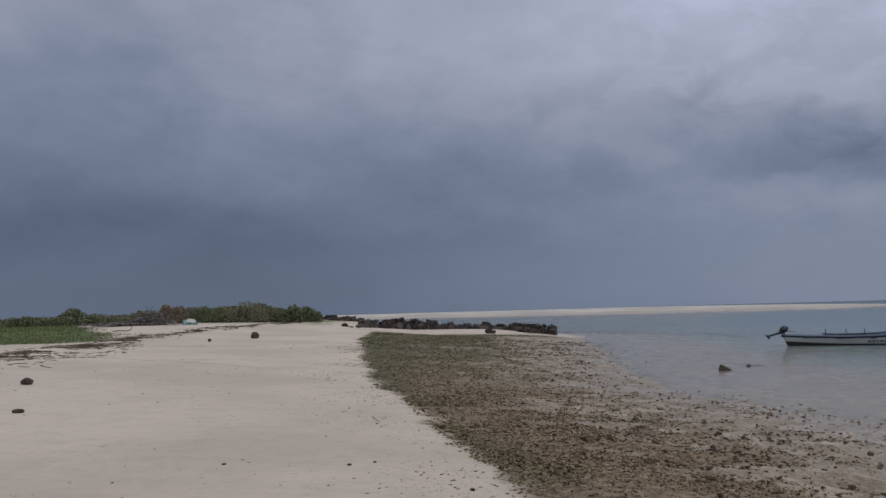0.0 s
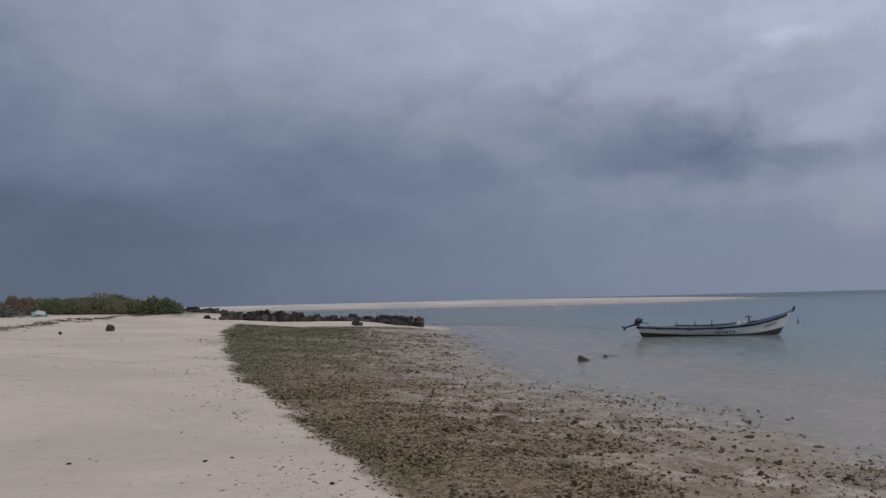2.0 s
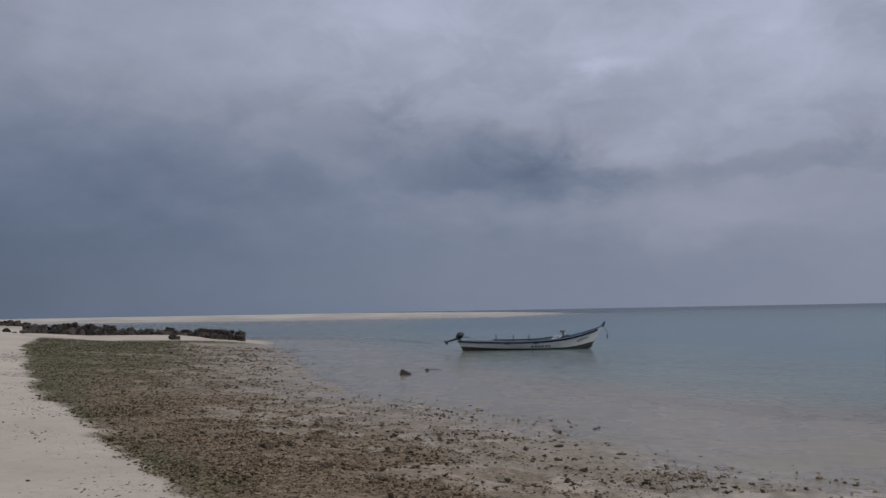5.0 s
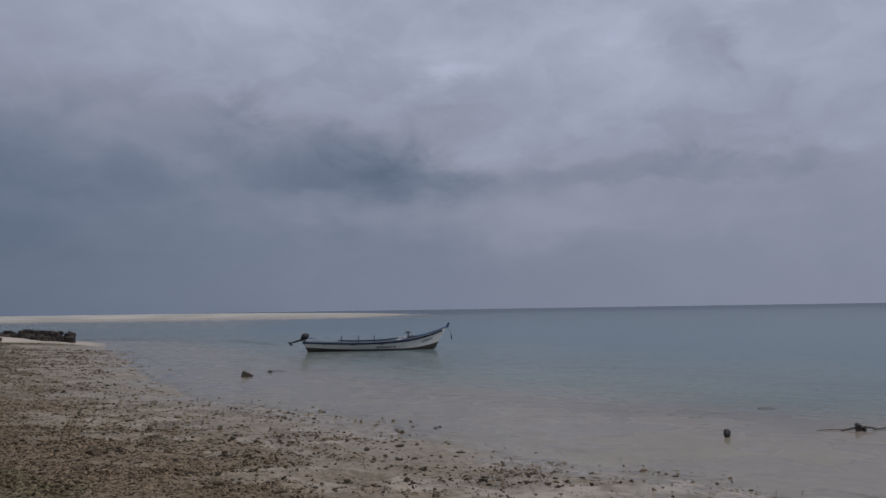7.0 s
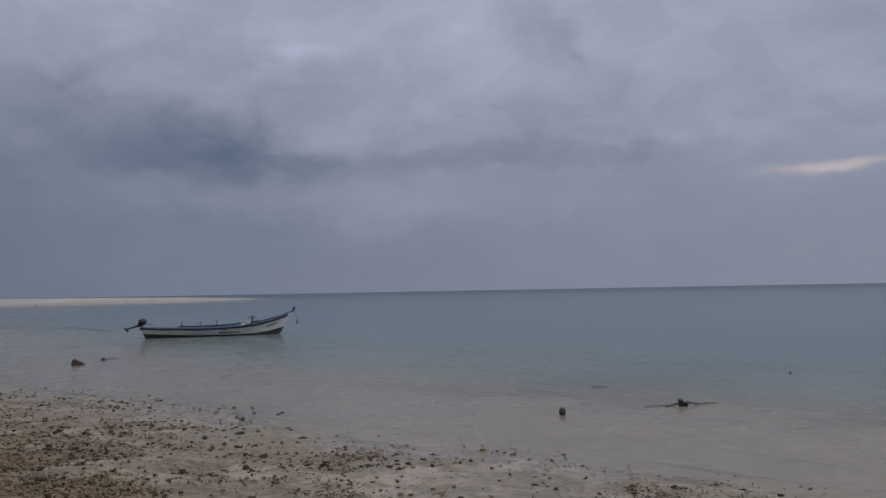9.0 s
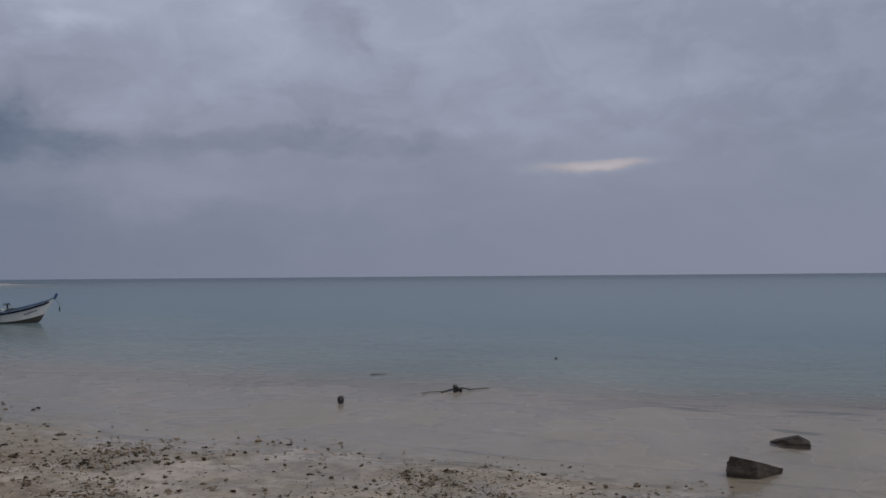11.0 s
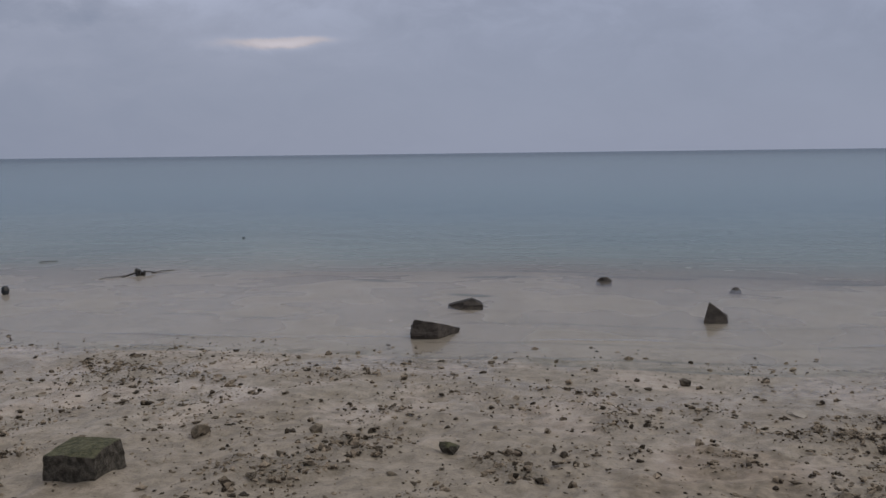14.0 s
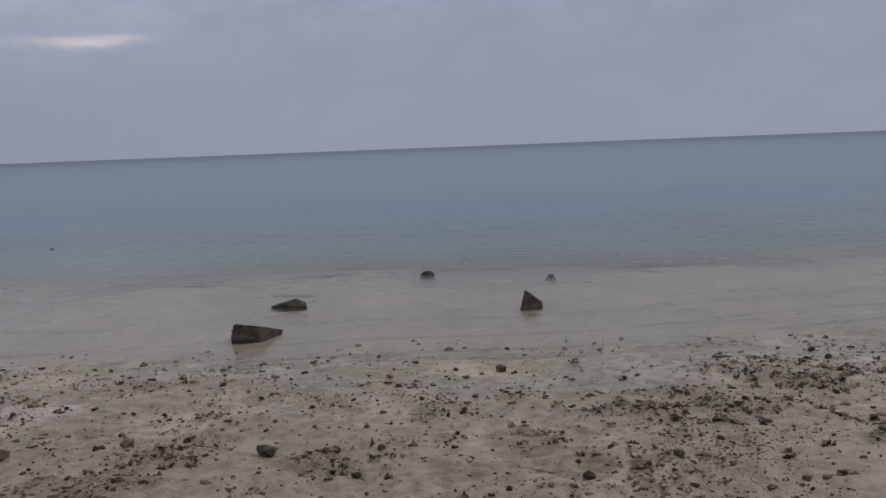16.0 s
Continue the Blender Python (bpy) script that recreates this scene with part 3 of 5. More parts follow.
weed = np.maximum(weed, 0.55 * ramp(patch, 0.66, 0.80) * ramp(shore, 0.5, 2.5) * ramp(across, 0.2, 0.8) * far_end)
layer(earth.data, "weed", weed)
layer(earth.data, "wet", np.maximum(ramp(across, -0.15, 0.3) * far_end * ramp(shore, 30, 20), ramp(shore, 0.8, -0.1)) * ramp(np.hypot(gx, gy), 300, 180) + 0.5 * ramp(gz, 1.0, 0.3) * ramp(np.hypot(gx, gy), 180, 220))
layer(earth.data, "silt", np.maximum(ramp(patch, 0.36, 0.72), bare(gx, gy)) * ramp(shore, -0.8, 0.4) + 1.75 * ramp(-shore, -0.4, 0.7))
layer(earth.data, "olive", np.clip(ramp(gy, 9, 38) * 0.8 + ramp(across, 1.6, 0.1) * 0.5 + (patch - 0.5) * 0.9, 0, 1))
# sea grass: long dark patches along the drop-off; wavelets' shade painted as thin lines beside the waterline
wob = (grain(gx, gy, 0.9, 31) - 0.5) * 1.0 + (grain(gx, gy, 0.35, 32) - 0.5) * 0.7
grass_bed = np.zeros_like(gx)
for px, py, half_x, half_y in ((15.2, 1.2, 0.45, 1.3), (16.0, -0.6, 0.4, 1.6), (14.4, 3.3, 0.3, 0.7), (13.5, 5.2, 0.25, 0.5), (15.0, -2.2, 0.3, 0.9), (16.8, 2.6, 0.5, 1.0), (22, 22, 1.6, 3.0), (12.1, 3.15, 0.12, 0.4)):
    grass_bed = np.maximum(grass_bed, ramp(np.hypot((gx - px) / half_x, (gy - py) / half_y) + wob, 1.15, 0.75))
from_line = away(gx, gy, SHORE, False)[0] * np.where(shore < 0.3, 1, -1) + (grain(gx, gy, 3.5, 33) - 0.5) * 1.1
wave_lines = sum(np.exp(-((from_line - at) / wide) ** 2) for at, wide in ((0.35, 0.035), (0.95, 0.03), (1.9, 0.04))) * ramp(grain(gx, gy, 1.9, 34), 0.42, 0.62)
layer(earth.data, "under", np.maximum(0.45 * wave_lines, 0.95 * grass_bed))
layer(earth.data, "crust", crust(gx, gy))
layer(earth.data, "film", ramp(shore, 3.2, 0.2) * ramp(patch, 0.3, 0.55))
# where the hazed sand colour of the far bar is painted
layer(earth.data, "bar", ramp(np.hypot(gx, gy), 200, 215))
GREEN = [(-15.8, 42.9), (-18.2, 35.6), (-24, 27), (-60, 10), (-120, 40), (-70, 92), (-31, 76), (-25.5, 62), (-19.5, 50.5)]
side, within = away(gx, gy, GREEN, True)
lawn = ramp(np.where(within, side, -side) + (grain(gx, gy, 3.0, 23) - 0.5) * 2.2 + (patch - 0.5) * 1.5, -0.9, 0.3)
thicket = ramp(gy + gx * 0.15, 58, 64) * ramp(-gx, 6.5, 9) * ramp(gy, 100, 75)
layer(earth.data, "green", np.maximum(lawn, 0.8 * thicket * ramp(patch, 0.3, 0.5)))

wx, wy, wq = rings(np.concatenate([np.geomspace(2.0, 60, 200), np.geomspace(62, 4600, 130)]), np.concatenate([np.arange(-33, 119, 0.6), np.arange(119, 327, 4.0)]))
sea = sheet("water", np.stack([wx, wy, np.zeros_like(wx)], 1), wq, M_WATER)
tagged(sea, "calm shallow sea turning from sandy grey to teal", "sea", kind="structure")
layer(sea.data, "depth", np.maximum(0.0, -height(wx, wy)))
layer(sea.data, "out", -inland(wx, wy))
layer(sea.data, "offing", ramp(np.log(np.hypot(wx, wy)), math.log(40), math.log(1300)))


# ---- boulders of the groyne ----
def along(line, u):
    """The point at the share u of a line's length, and the way it runs."""
    lens = [math.dist(a, b) for a, b in zip(line, line[1:])]
    want = u * sum(lens)
    for (a, b), l in zip(zip(line, line[1:]), lens):
        if want <= l or (a, b) == (line[-2], line[-1]):
            k = want / l
            return a[0] + (b[0] - a[0]) * k, a[1] + (b[1] - a[1]) * k, math.atan2(b[1] - a[1], b[0] - a[0])
        want -= l


rnd = random.Random(5)
stones = []
for k in range(9):
    bm = boulder((1.0, 0.8, 0.75), 40 + k, cuts=8, rough=0.09, bevel=0.05, detail=1)
    me = bpy.data.meshes.new("groyne_boulder")
    bm.to_mesh(me)
    bm.free()
    me.materials.append(M_GROYNE)
    stones.append(me)


def groyne_boulder(x, y, z, turn, size):
    ob = new("groyne_boulder", rnd.choice(stones))
    ob.matrix_world = pose(x, y, z, rnd.uniform(-9, 9), rnd.uniform(-9, 9), turn) @ Matrix.Diagonal((*size, 1))
    tagged(ob, "black weathered boulder in the low rock groyne", "boulder", "boulders of the groyne")


# the wall of stones: its foot and its uneven top, from the sea end inland
WALL = [(7.5, 61.2), (5.7, 60.9), (4.9, 62.3), (3.6, 63.4), (0.6, 63.7), (-1.3, 63.3), (-3.6, 62.3), (-5.9, 61.3)]
INLAND = [(-6.6, 67.8), (-8.6, 68.4), (-10.5, 72.0), (-13.5, 79.0)]
TOP = ((-14, 2.2), (-9.4, 1.95), (-8.6, 2.0), (-7.6, 1.86), (-6.6, 1.75), (-6.0, 1.42), (-5.2, 1.68), (-4.6, 1.5), (-3.6, 1.7), (-2.5, 1.52), (-1.3, 1.6), (-0.6, 1.34), (0.6, 1.2), (3.7, 1.08), (5.7, 1.02), (7.5, 0.92))
for path, gap in ((WALL, 0.0205), (INLAND, 0.036)):
    u = 0.0
    while u < 1.0:
        x, y, way = along(path, u)
        top = float(np.interp(x, [m[0] for m in TOP], [m[1] for m in TOP])) + rnd.uniform(-0.18, 0.05)
        for back, share in ((0.0, rnd.uniform(0.4, 0.75)), (0.45, rnd.uniform(0.72, 1.0)), (0.95, rnd.uniform(0.72, 1.06))):
            px, py = x + rnd.uniform(-0.1, 0.1), y + back + rnd.uniform(-0.1, 0.1)
            foot = ground(px, py) - 0.12
            h = max(0.3, (top - foot) * share)
            w = rnd.uniform(0.36, 0.66)
            groyne_boulder(px, py, foot, rnd.uniform(-40, 40), (w, rnd.uniform(0.5, 0.8), h / 0.72))
        if rnd.random() < 0.4:
            s = rnd.uniform(0.2, 0.36)
            groyne_boulder(x, y + 0.5, top - 0.16, rnd.uniform(0, 180), (s * 1.2, s, s))
        u += gap * rnd.uniform(0.75, 1.15)
for x, y, s in ((2.9, 59.9, 0.6), (3.2, 59.8, 0.4), (-6.9, 61.2, 0.4), (-6.4, 60.7, 0.22), (-5.9, 60.5, 0.25)):
    groyne_boulder(x, y, ground(x, y) - 0.08, rnd.uniform(0, 90), (s * 1.2, s, s))


# ---- rocks standing in the sea and on the flat ----
def rock(name, x, y, z, turn, bm, mat, label, category="rock"):
    ob = finish(name, bm, mat, smooth=False)
    ob.matrix_world = pose(x, y, z, 0, 0, turn)
    return tagged(ob, label, category)


# z of each is its foot on the sea bed
SEA_ROCKS = [
    ("wedge_rock", 9.24, 2.82, -73, (0.53, 0.48, 0.2), 3, 0, 0.01, [(1.7, -0.92, 0.15, 0.53), (-0.8, 2, 0.5, 0.56), (0.37, 0.447, 1, 0.17), (0, -1, 0.15, 0.92), (-1, 0, 0.12, 0.93)], "dark wedge-shaped rock with steep side, standing in shallow water"),
    ("low_rock", 11.03, 2.97, -74, (0.44, 0.36, 0.13), 8, 0, 0.01, [(-0.62, 0.15, 1.0, 0.22), (1, 0.1, 0.85, 0.62), (0, -1, 0.6, 0.8), (0, 1, 0.6, 0.8), (-0.9, -1, 0.3, 0.75)], "low brownish rock with a sloping back, awash in shallow water"),
    ("round_rock", 13.55, 1.5, -80, (0.22, 0.2, 0.06), 11, 9, 0.10, [(1, 0, 1, 0.9), (-1, 0, 1, 0.85), (0, -1, 1, 0.9)], "small dark rounded rock just above the water"),
    ("pointed_rock", 10.7, -0.06, -85, (0.29, 0.25, 0.195), 15, 0, 0.012, [(0.75, 0, 0.8, 0.5), (-1, 0.1, 0.2, 0.62), (0.2, -1, 0.35, 0.66), (0, 1, 0.4, 0.7), (1, -0.2, 0.55, 0.74)], "dark pointed rock standing in shallow water"),
    ("sunken_rock", 13.1, -0.36, -88, (0.15, 0.15, 0.022), 19, 8, 0.10, [(1, 0, 1, 0.9), (-1, 0, 1, 0.85)], "small dark rock barely breaking the water"),
    ("shark_fin_rock", 8.5, 27.2, -20, (0.38, 0.28, 0.15), 23, 2, 0.03, [(1, 0, 1.1, 0.42), (-1, 0, 0.15, 0.85)], "dark fin-shaped rock standing alone in the water"),
    ("awash_stone", 9.7, 28.6, 10, (0.16, 0.13, 0.06), 24, 8, 0.10, [(1, 0, 1, 0.8), (-1, 0, 1, 0.85)], "small dark stone awash beside a fin-shaped rock"),
]
for name, x, y, turn, size, seed, cuts, worn, planes, label in SEA_ROCKS:
    foot = ground(x, y) - 0.03
    rock(name, x, y, foot, turn, boulder((size[0], size[1], size[2] - foot), seed, cuts, 0.065, worn, 6, planes), M_ROCK, label)
rock("weedy_block", 4.2, 3.27, ground(4.2, 3.27) - 0.06, -86, boulder((0.33, 0.3, 0.215), 29, 0, 0.045, 0.014, 6, [(0, -1, 0.02, 0.95), (-1, 0, 0.03, 0.95), (1, 0, 0.02, 0.95), (-0.16, -0.1, 1, 0.92), (0.1, -1, 2.2, 1.1), (0, 1, 0.2, 0.95)]), M_MOSSY,
     "squared stone block grown over with dull green weed")


def cobble(size, seed):
    """A rounded, slightly lumpy stone standing on z = 0."""
    bm = bmesh.new()
    bmesh.ops.create_icosphere(bm, subdivisions=4, radius=0.5)
    for v in bm.verts:
        p = v.co * 2.2 + Vector((seed * 3.1, 0, 0))
        k = 1 + 0.2 * noise.noise(p) + 0.12 * noise.noise(p * 2.6) + 0.05 * noise.noise(p * 7)
        v.co = Vector((v.co.x * size[0], v.co.y * size[1], max(v.co.z, -0.36) * size[2])) * k
    low = min(v.co.z for v in bm.verts)
    for v in bm.verts:
        v.co.z -= low
    return bm


for x, y, sx, sz, seed, name, lab in ((-9.5, 44.3, 0.40, 0.40, 31, "beach_boulder", "dark round boulder lying alone on pale sand"), (-11.0, 41.4, 0.17, 0.17, 32, "beach_stone", "small dark stone on pale dry sand"),
                                      (-8.46, 17.95, 0.24, 0.17, 33, "beach_stone", "brown rounded stone on pale dry sand"), (-6.16, 12.8, 0.15, 0.07, 34, "beach_stone", "flat brown stone half sunk in sand"),
                                      (-2.19, 8.72, 0.04, 0.018, 35, "beach_pebble", "small dark pebble on pale sand"), (-0.99, 8.9, 0.05, 0.02, 36, "beach_pebble", "small dark pebble on pale sand"),
                                      (0.2, 7.85, 0.05, 0.025, 37, "beach_pebble", "small dark pebble on pale sand"), (-0.75, 9.07, 0.035, 0.018, 38, "beach_pebble", "small dark pebble on pale sand")):
    rock(name, x, y, ground(x, y) - sz * 0.12, seed * 37, cobble((sx * 1.15, sx * 0.9, sz), seed), M_ROCK, lab, "stone")
for x, y, sx, sz, seed, lab in ((5.21, 1.51, 0.12, 0.09, 51, "dark faceted stone on the wet stony flat"), (5.41, 2.46, 0.10, 0.065, 52, "rounded brown stone on the wet flat"),
                                (5.12, 3.14, 0.13, 0.07, 53, "pitted coral lump on the wet flat"), (7.6, 0.19, 0.12, 0.06, 54, "dark coral lump near the waterline"),
                                (6.88, -0.59, 0.17, 0.035, 55, "pale flat shell-like coral stone near the waterline"), (4.84, -0.62, 0.07, 0.05, 56, "dark coral lump in a heap of rubble"),
                                (4.7, -0.35, 0.07, 0.045, 57, "weedy coral lump in a heap of rubble"), (4.98, -0.85, 0.08, 0.05, 58, "weedy coral lump in a heap of rubble"),
                                (1.72, 11.1, 0.16, 0.10, 59, "dark stone in the brown weed bed"), (2.55, 8.8, 0.2, 0.10, 60, "dark stone in the brown weed bed")):
    rock("coral_stone", x, y, ground(x, y) - sz * 0.15, seed * 37, boulder((sx, sx * 0.75, sz), seed, 14, 0.08, 0.05, 2), M_SHELL if seed == 55 else M_MOSSY if seed == 51 else M_CORAL, lab, "stone")


# ---- fishing boat ----
def boat_line(u, *marks):
    """A smooth value along the boat from marks (share, value)."""
    xs, vs = [m[0] for m in marks], [m[1] for m in marks]
    return float(np.interp(u, xs, vs))


def fair(u, marks):
    return sum(boat_line(min(1, max(0, u + d)), *marks) for d in (-0.06, -0.03, 0, 0.03, 0.06)) / 5 if 0.07 < u < 0.93 else boat_line(u, *marks)


SHEER = ((0, 0.51), (0.15, 0.455), (0.4, 0.42), (0.6, 0.45), (0.75, 0.56), (0.88, 0.80), (0.96, 1.04), (1, 1.19))
KEEL = ((0, -0.12), (0.5, -0.16), (0.9, -0.12), (0.97, -0.02), (1, 0.1))
BEAM = ((0, 0.58), (0.25, 0.70), (0.5, 0.74), (0.7, 0.64), (0.85, 0.42), (0.95, 0.17), (1, 0.03))
PAINT = ((0, 0.22), (0.2, 0.13), (0.4, 0.085), (0.7, 0.085), (0.85, 0.14), (0.95, 0.31), (1, 0.42))


def hull_point(u, z, inner=0.0):
    """A point of the starboard skin at the share u of the length and the height z."""
    top, low, b = fair(u, SHEER), fair(u, KEEL), max(0.012, fair(u, BEAM) - inner)
    k = min(1, max(0, (z - low) / (top - low)))
    y = b * (k ** 0.42) * (0.86 + 0.14 * k)
    rake = 0.54 * ramp(u, 0.62, 1.0) * max(z, -0.1) - 0.5 * ramp(u, 0.16, 0.0) * z
    return Vector((6.27 * u + float(rake), -y, z))


US = [i / 44 for i in range(45)]


def strip(levels, inner=0.0, flip=False):
    """A band of the skin on both sides, between heights given as functions of u."""
    bm = bmesh.new()
    for side in (1, -1):
        grid = []
        for u in US:
            row = []
            for f in levels:
                p = hull_point(u, f(u), inner)
                row.append(bm.verts.new((p.x, p.y * side, p.z)))
            grid.append(row)
        for a, b in zip(grid, grid[1:]):
            for k in range(len(levels) - 1):
                q = (a[k], b[k], b[k + 1], a[k + 1])
                bm.faces.new(q if (side == 1) != flip else q[::-1])
    bmesh.ops.remove_doubles(bm, verts=bm.verts[:], dist=0.0005)
    return bm


def between(f, g, n):
    return [lambda u, k=k: f(u) + (g(u) - f(u)) * k / n for k in range(n + 1)]


sheer = lambda u: fair(u, SHEER)
keel = lambda u: fair(u, KEEL)
paint = lambda u: max(keel(u) + 0.01, fair(u, PAINT))
boat = new("fishing_boat")
tagged(boat, "white wooden fishing boat with navy gunwale, moored in the shallows", "boat")
part("hull_bottom", strip(between(keel, paint, 6)), M_BOTTOM, boat, "dark bottom paint of the hull", True)
part("hull_side", strip(between(paint, sheer, 8)), M_HULL, boat, "white painted planking with grime", True)
part("inner_skin", strip(between(lambda u: keel(u) + 0.09, sheer, 6), 0.035, True), M_INSIDE, boat, "pale blue inside planking", True)


def rail_bar(dz, out, tall, wide, first=0.0, last=1.0, bow=0.0):
    bm = bmesh.new()
    for side in (1, -1):
        rows = []
        for u in US:
            if not first <= u <= last:
                continue
            p = hull_point(u, sheer(u) + dz + bow * float(ramp(u, 0.55, 0.92)))
            y = p.y - out
            rows.append([bm.verts.new((p.x, yy * side, zz)) for yy, zz in ((y, p.z - tall), (y, p.z), (min(0, y + wide), p.z), (min(0, y + wide), p.z - tall))])
        for a, b in zip(rows, rows[1:]):
            for k in range(4):
                q = (a[k], a[(k + 1) % 4], b[(k + 1) % 4], b[k])
                bm.faces.new(q if side == 1 else q[::-1])
        for end in (rows[0], rows[-1]):
            bm.faces.new(end)
    bmesh.ops.recalc_face_normals(bm, faces=bm.faces[:])
    return bm


part("gunwale", rail_bar(0.016, 0.018, 0.03, 0.07, 0.0, 0.72), M_CAP, boat, "pale grey-blue gunwale cap")
part("bow_gunwale", rail_bar(0.016, 0.018, 0.045, 0.07, 0.7, 1.0), M_BLUE, boat, "blue gunwale rising along the bow")
part("rub_rail", rail_bar(-0.012, 0.024, 0.085, 0.04, 0.0, 0.985, -0.075), M_NAVY, boat, "navy blue band below the gunwale")
bm = bmesh.new()
edge = [hull_point(0, keel(0) + (sheer(0) - keel(0)) * k / 6) for k in range(7)]
ring = [bm.verts.new((p.x, p.y, p.z)) for p in edge] + [bm.verts.new((p.x, -p.y, p.z)) for p in edge[::-1]]
bm.faces.new(ring)
thick = bmesh.ops.extrude_face_region(bm, geom=bm.faces[:])["geom"]
bmesh.ops.translate(bm, verts=[v for v in thick if isinstance(v, bmesh.types.BMVert)], vec=(0.04, 0, 0))
bmesh.ops.recalc_face_normals(bm, faces=bm.faces[:])
part("transom", bm, M_BOTTOM, boat, "dark painted transom")
for u in (0.12, 0.34, 0.56, 0.76):
    w = 2 * (fair(u, BEAM) - 0.06)
    part("thwart", block(bmesh.new(), (0.24, w, 0.035), Matrix.Translation((6.27 * u + 0.05, 0, sheer(u) - 0.12)), 0.006), M_INSIDE, boat)
part("stern_deck", block(bmesh.new(), (1.25, 1.12, 0.03), pose(0.62, 0, 0.40, 0, 2.0, 0), 0.006), M_INSIDE, boat, "pale blue stern deck boards")
bm = bmesh.new()
rows = []
for u in (0.86, 0.9, 0.94, 0.97, 1.0):
    p = hull_point(u, sheer(u) - 0.03)
    rows.append([bm.verts.new((p.x, p.y + 0.02 if p.y < -0.03 else p.y, p.z)), bm.verts.new((p.x, 0, p.z + 0.03)), bm.verts.new((p.x, -p.y - 0.02 if p.y < -0.03 else -p.y, p.z))])
for a, b in zip(rows, rows[1:]):
    for k in range(2):
        bm.faces.new((a[k], b[k], b[k + 1], a[k + 1]))
bmesh.ops.recalc_face_normals(bm, faces=bm.faces[:])
part("foredeck", bm, M_INSIDE, boat, "small pale blue foredeck")
tip = hull_point(1.0, sheer(1.0))
bm = block(bmesh.new(), (0.12, 0.09, 0.29), Matrix.Translation((tip.x + 0.05, 0, tip.z + 0.04)) @ pose(0, 0, 0, 0, 26, 0), 0.02)
part("stem_head", bm, M_BLUE, boat, "blue painted stem head")
for x in (1.62, 2.46, 3.22):
    u = x / 6.27
    p = hull_point(u, sheer(u))
    part("rail_post", block(bmesh.new(), (0.036, 0.036, 0.42), Matrix.Translation((x, p.y + 0.07, p.z + 0.12)), 0.006), M_NAVY, boat)
for s_ in (1, -1):
    pts = []
    for x in (1.5, 2.2, 3.0, 3.9, 4.7):
        p = hull_point(x / 6.27, sheer(x / 6.27))
        pts.append((x, s_ * (p.y + 0.07), p.z + 0.075))
    part("side_rail", tube(bmesh.new(), pts, 0.018), M_NAVY, boat)
# worn writing on the hull: bars
rb = random.Random(9)
x = 3.34
while x < 4.2:
    w = rb.uniform(0.09, 0.13)
    u = (x + w / 2) / 6.27
    p = hull_point(u, 0.215)
    part("lettering", block(bmesh.new(), (w, 0.012, 0.115), Matrix.Translation((x + w / 2, p.y - 0.006, 0.215 + (x - 3.3) * 0.02)) @ pose(0, 0, 0, -12, 0, 3), 0.002), M_MARK, boat)
    x += w + 0.06
x = 5.62
while x < 6.15:
    w = rb.uniform(0.05, 0.09)
    z = 0.44 + (x - 5.62) * 0.34
    u = (x + w / 2 - 0.54 * float(ramp(x / 6.27, 0.62, 1)) * z) / 6.27
    p = hull_point(u, z)
    yaw = math.degrees(math.atan2(hull_point(u + 0.01, z).y - p.y, 0.064))
    part("lettering", block(bmesh.new(), (w, 0.012, 0.07), Matrix.Translation((p.x, p.y - 0.008, z)) @ pose(0, 0, 0, -18, -17, yaw), 0.002), M_MARK, boat)
    x += w + 0.03
# outboard motor, tilted up
motor = part("outboard_motor", block(bmesh.new(), (0.12, 0.2, 0.26), pose(-0.16, 0, 0.50, 0, 8, 0), 0.02), M_STEEL, boat, "tilted outboard motor with black cowl")
bm = block(bmesh.new(), (0.42, 0.3, 0.3), pose(-0.14, 0, 0.75, 0, -22, 0), 0.08)
part("cowl", bm, M_BLACK, motor, "black motor cowl", True)
part("leg", tube(bmesh.new(), [(-0.2, 0, 0.62), (-0.5, 0, 0.53), (-0.88, 0, 0.42)], 0.062, 8, 0.6), M_BLACK, motor)
part("gearcase", tube(bmesh.new(), [(-0.76, 0, 0.32), (-0.85, 0, 0.42), (-0.93, 0, 0.5)], 0.06, 8, 0.7), M_BLACK, motor)
part("tiller", tube(bmesh.new(), [(0.02, 0, 0.68), (0.35, 0.08, 0.62)], 0.018), M_BLACK, motor)
bm = bmesh.new()
for k in range(3):
    block(bm, (0.015, 0.05, 0.11), Matrix.Translation((-0.86, 0, 0.36)) @ pose(0, 0, 0, k * 120, 25, 0) @ Matrix.Translation((0, 0, 0.06)), 0.004)
part("propeller", bm, M_STEEL, motor)
E2 = Matrix.Translation((15.84, 41.2, 0.0)) @ pose(0, 0, 0, -0.6, 0.4, -21.0)
boat.matrix_world = E2


def aboard(x, y, z):
    return E2 @ Vector((x, y, z))


p = aboard(4.62, 0.0, 0.34)
bm = boulder((0.46, 0.36, 0.2), 71, 9, 0.34, 0.12, 4)
sack = rock("sack", p.x, p.y, 0.0, -20, bm, M_SACK, "white cloth bundle lying on the boat's thwart", "sack")
sack.location.z = 0.38
p = aboard(4.98, 0.05, 0.42)
anchor = new("grapnel_anchor")
anchor.location = p
tagged(anchor, "dark grapnel anchor standing among gear in the boat's bow", "anchor")
part("shank", tube(bmesh.new(), [(0, 0, -0.1), (0, 0, 0.26), (-0.03, 0, 0.48)], 0.036), M_DRIFT, anchor)
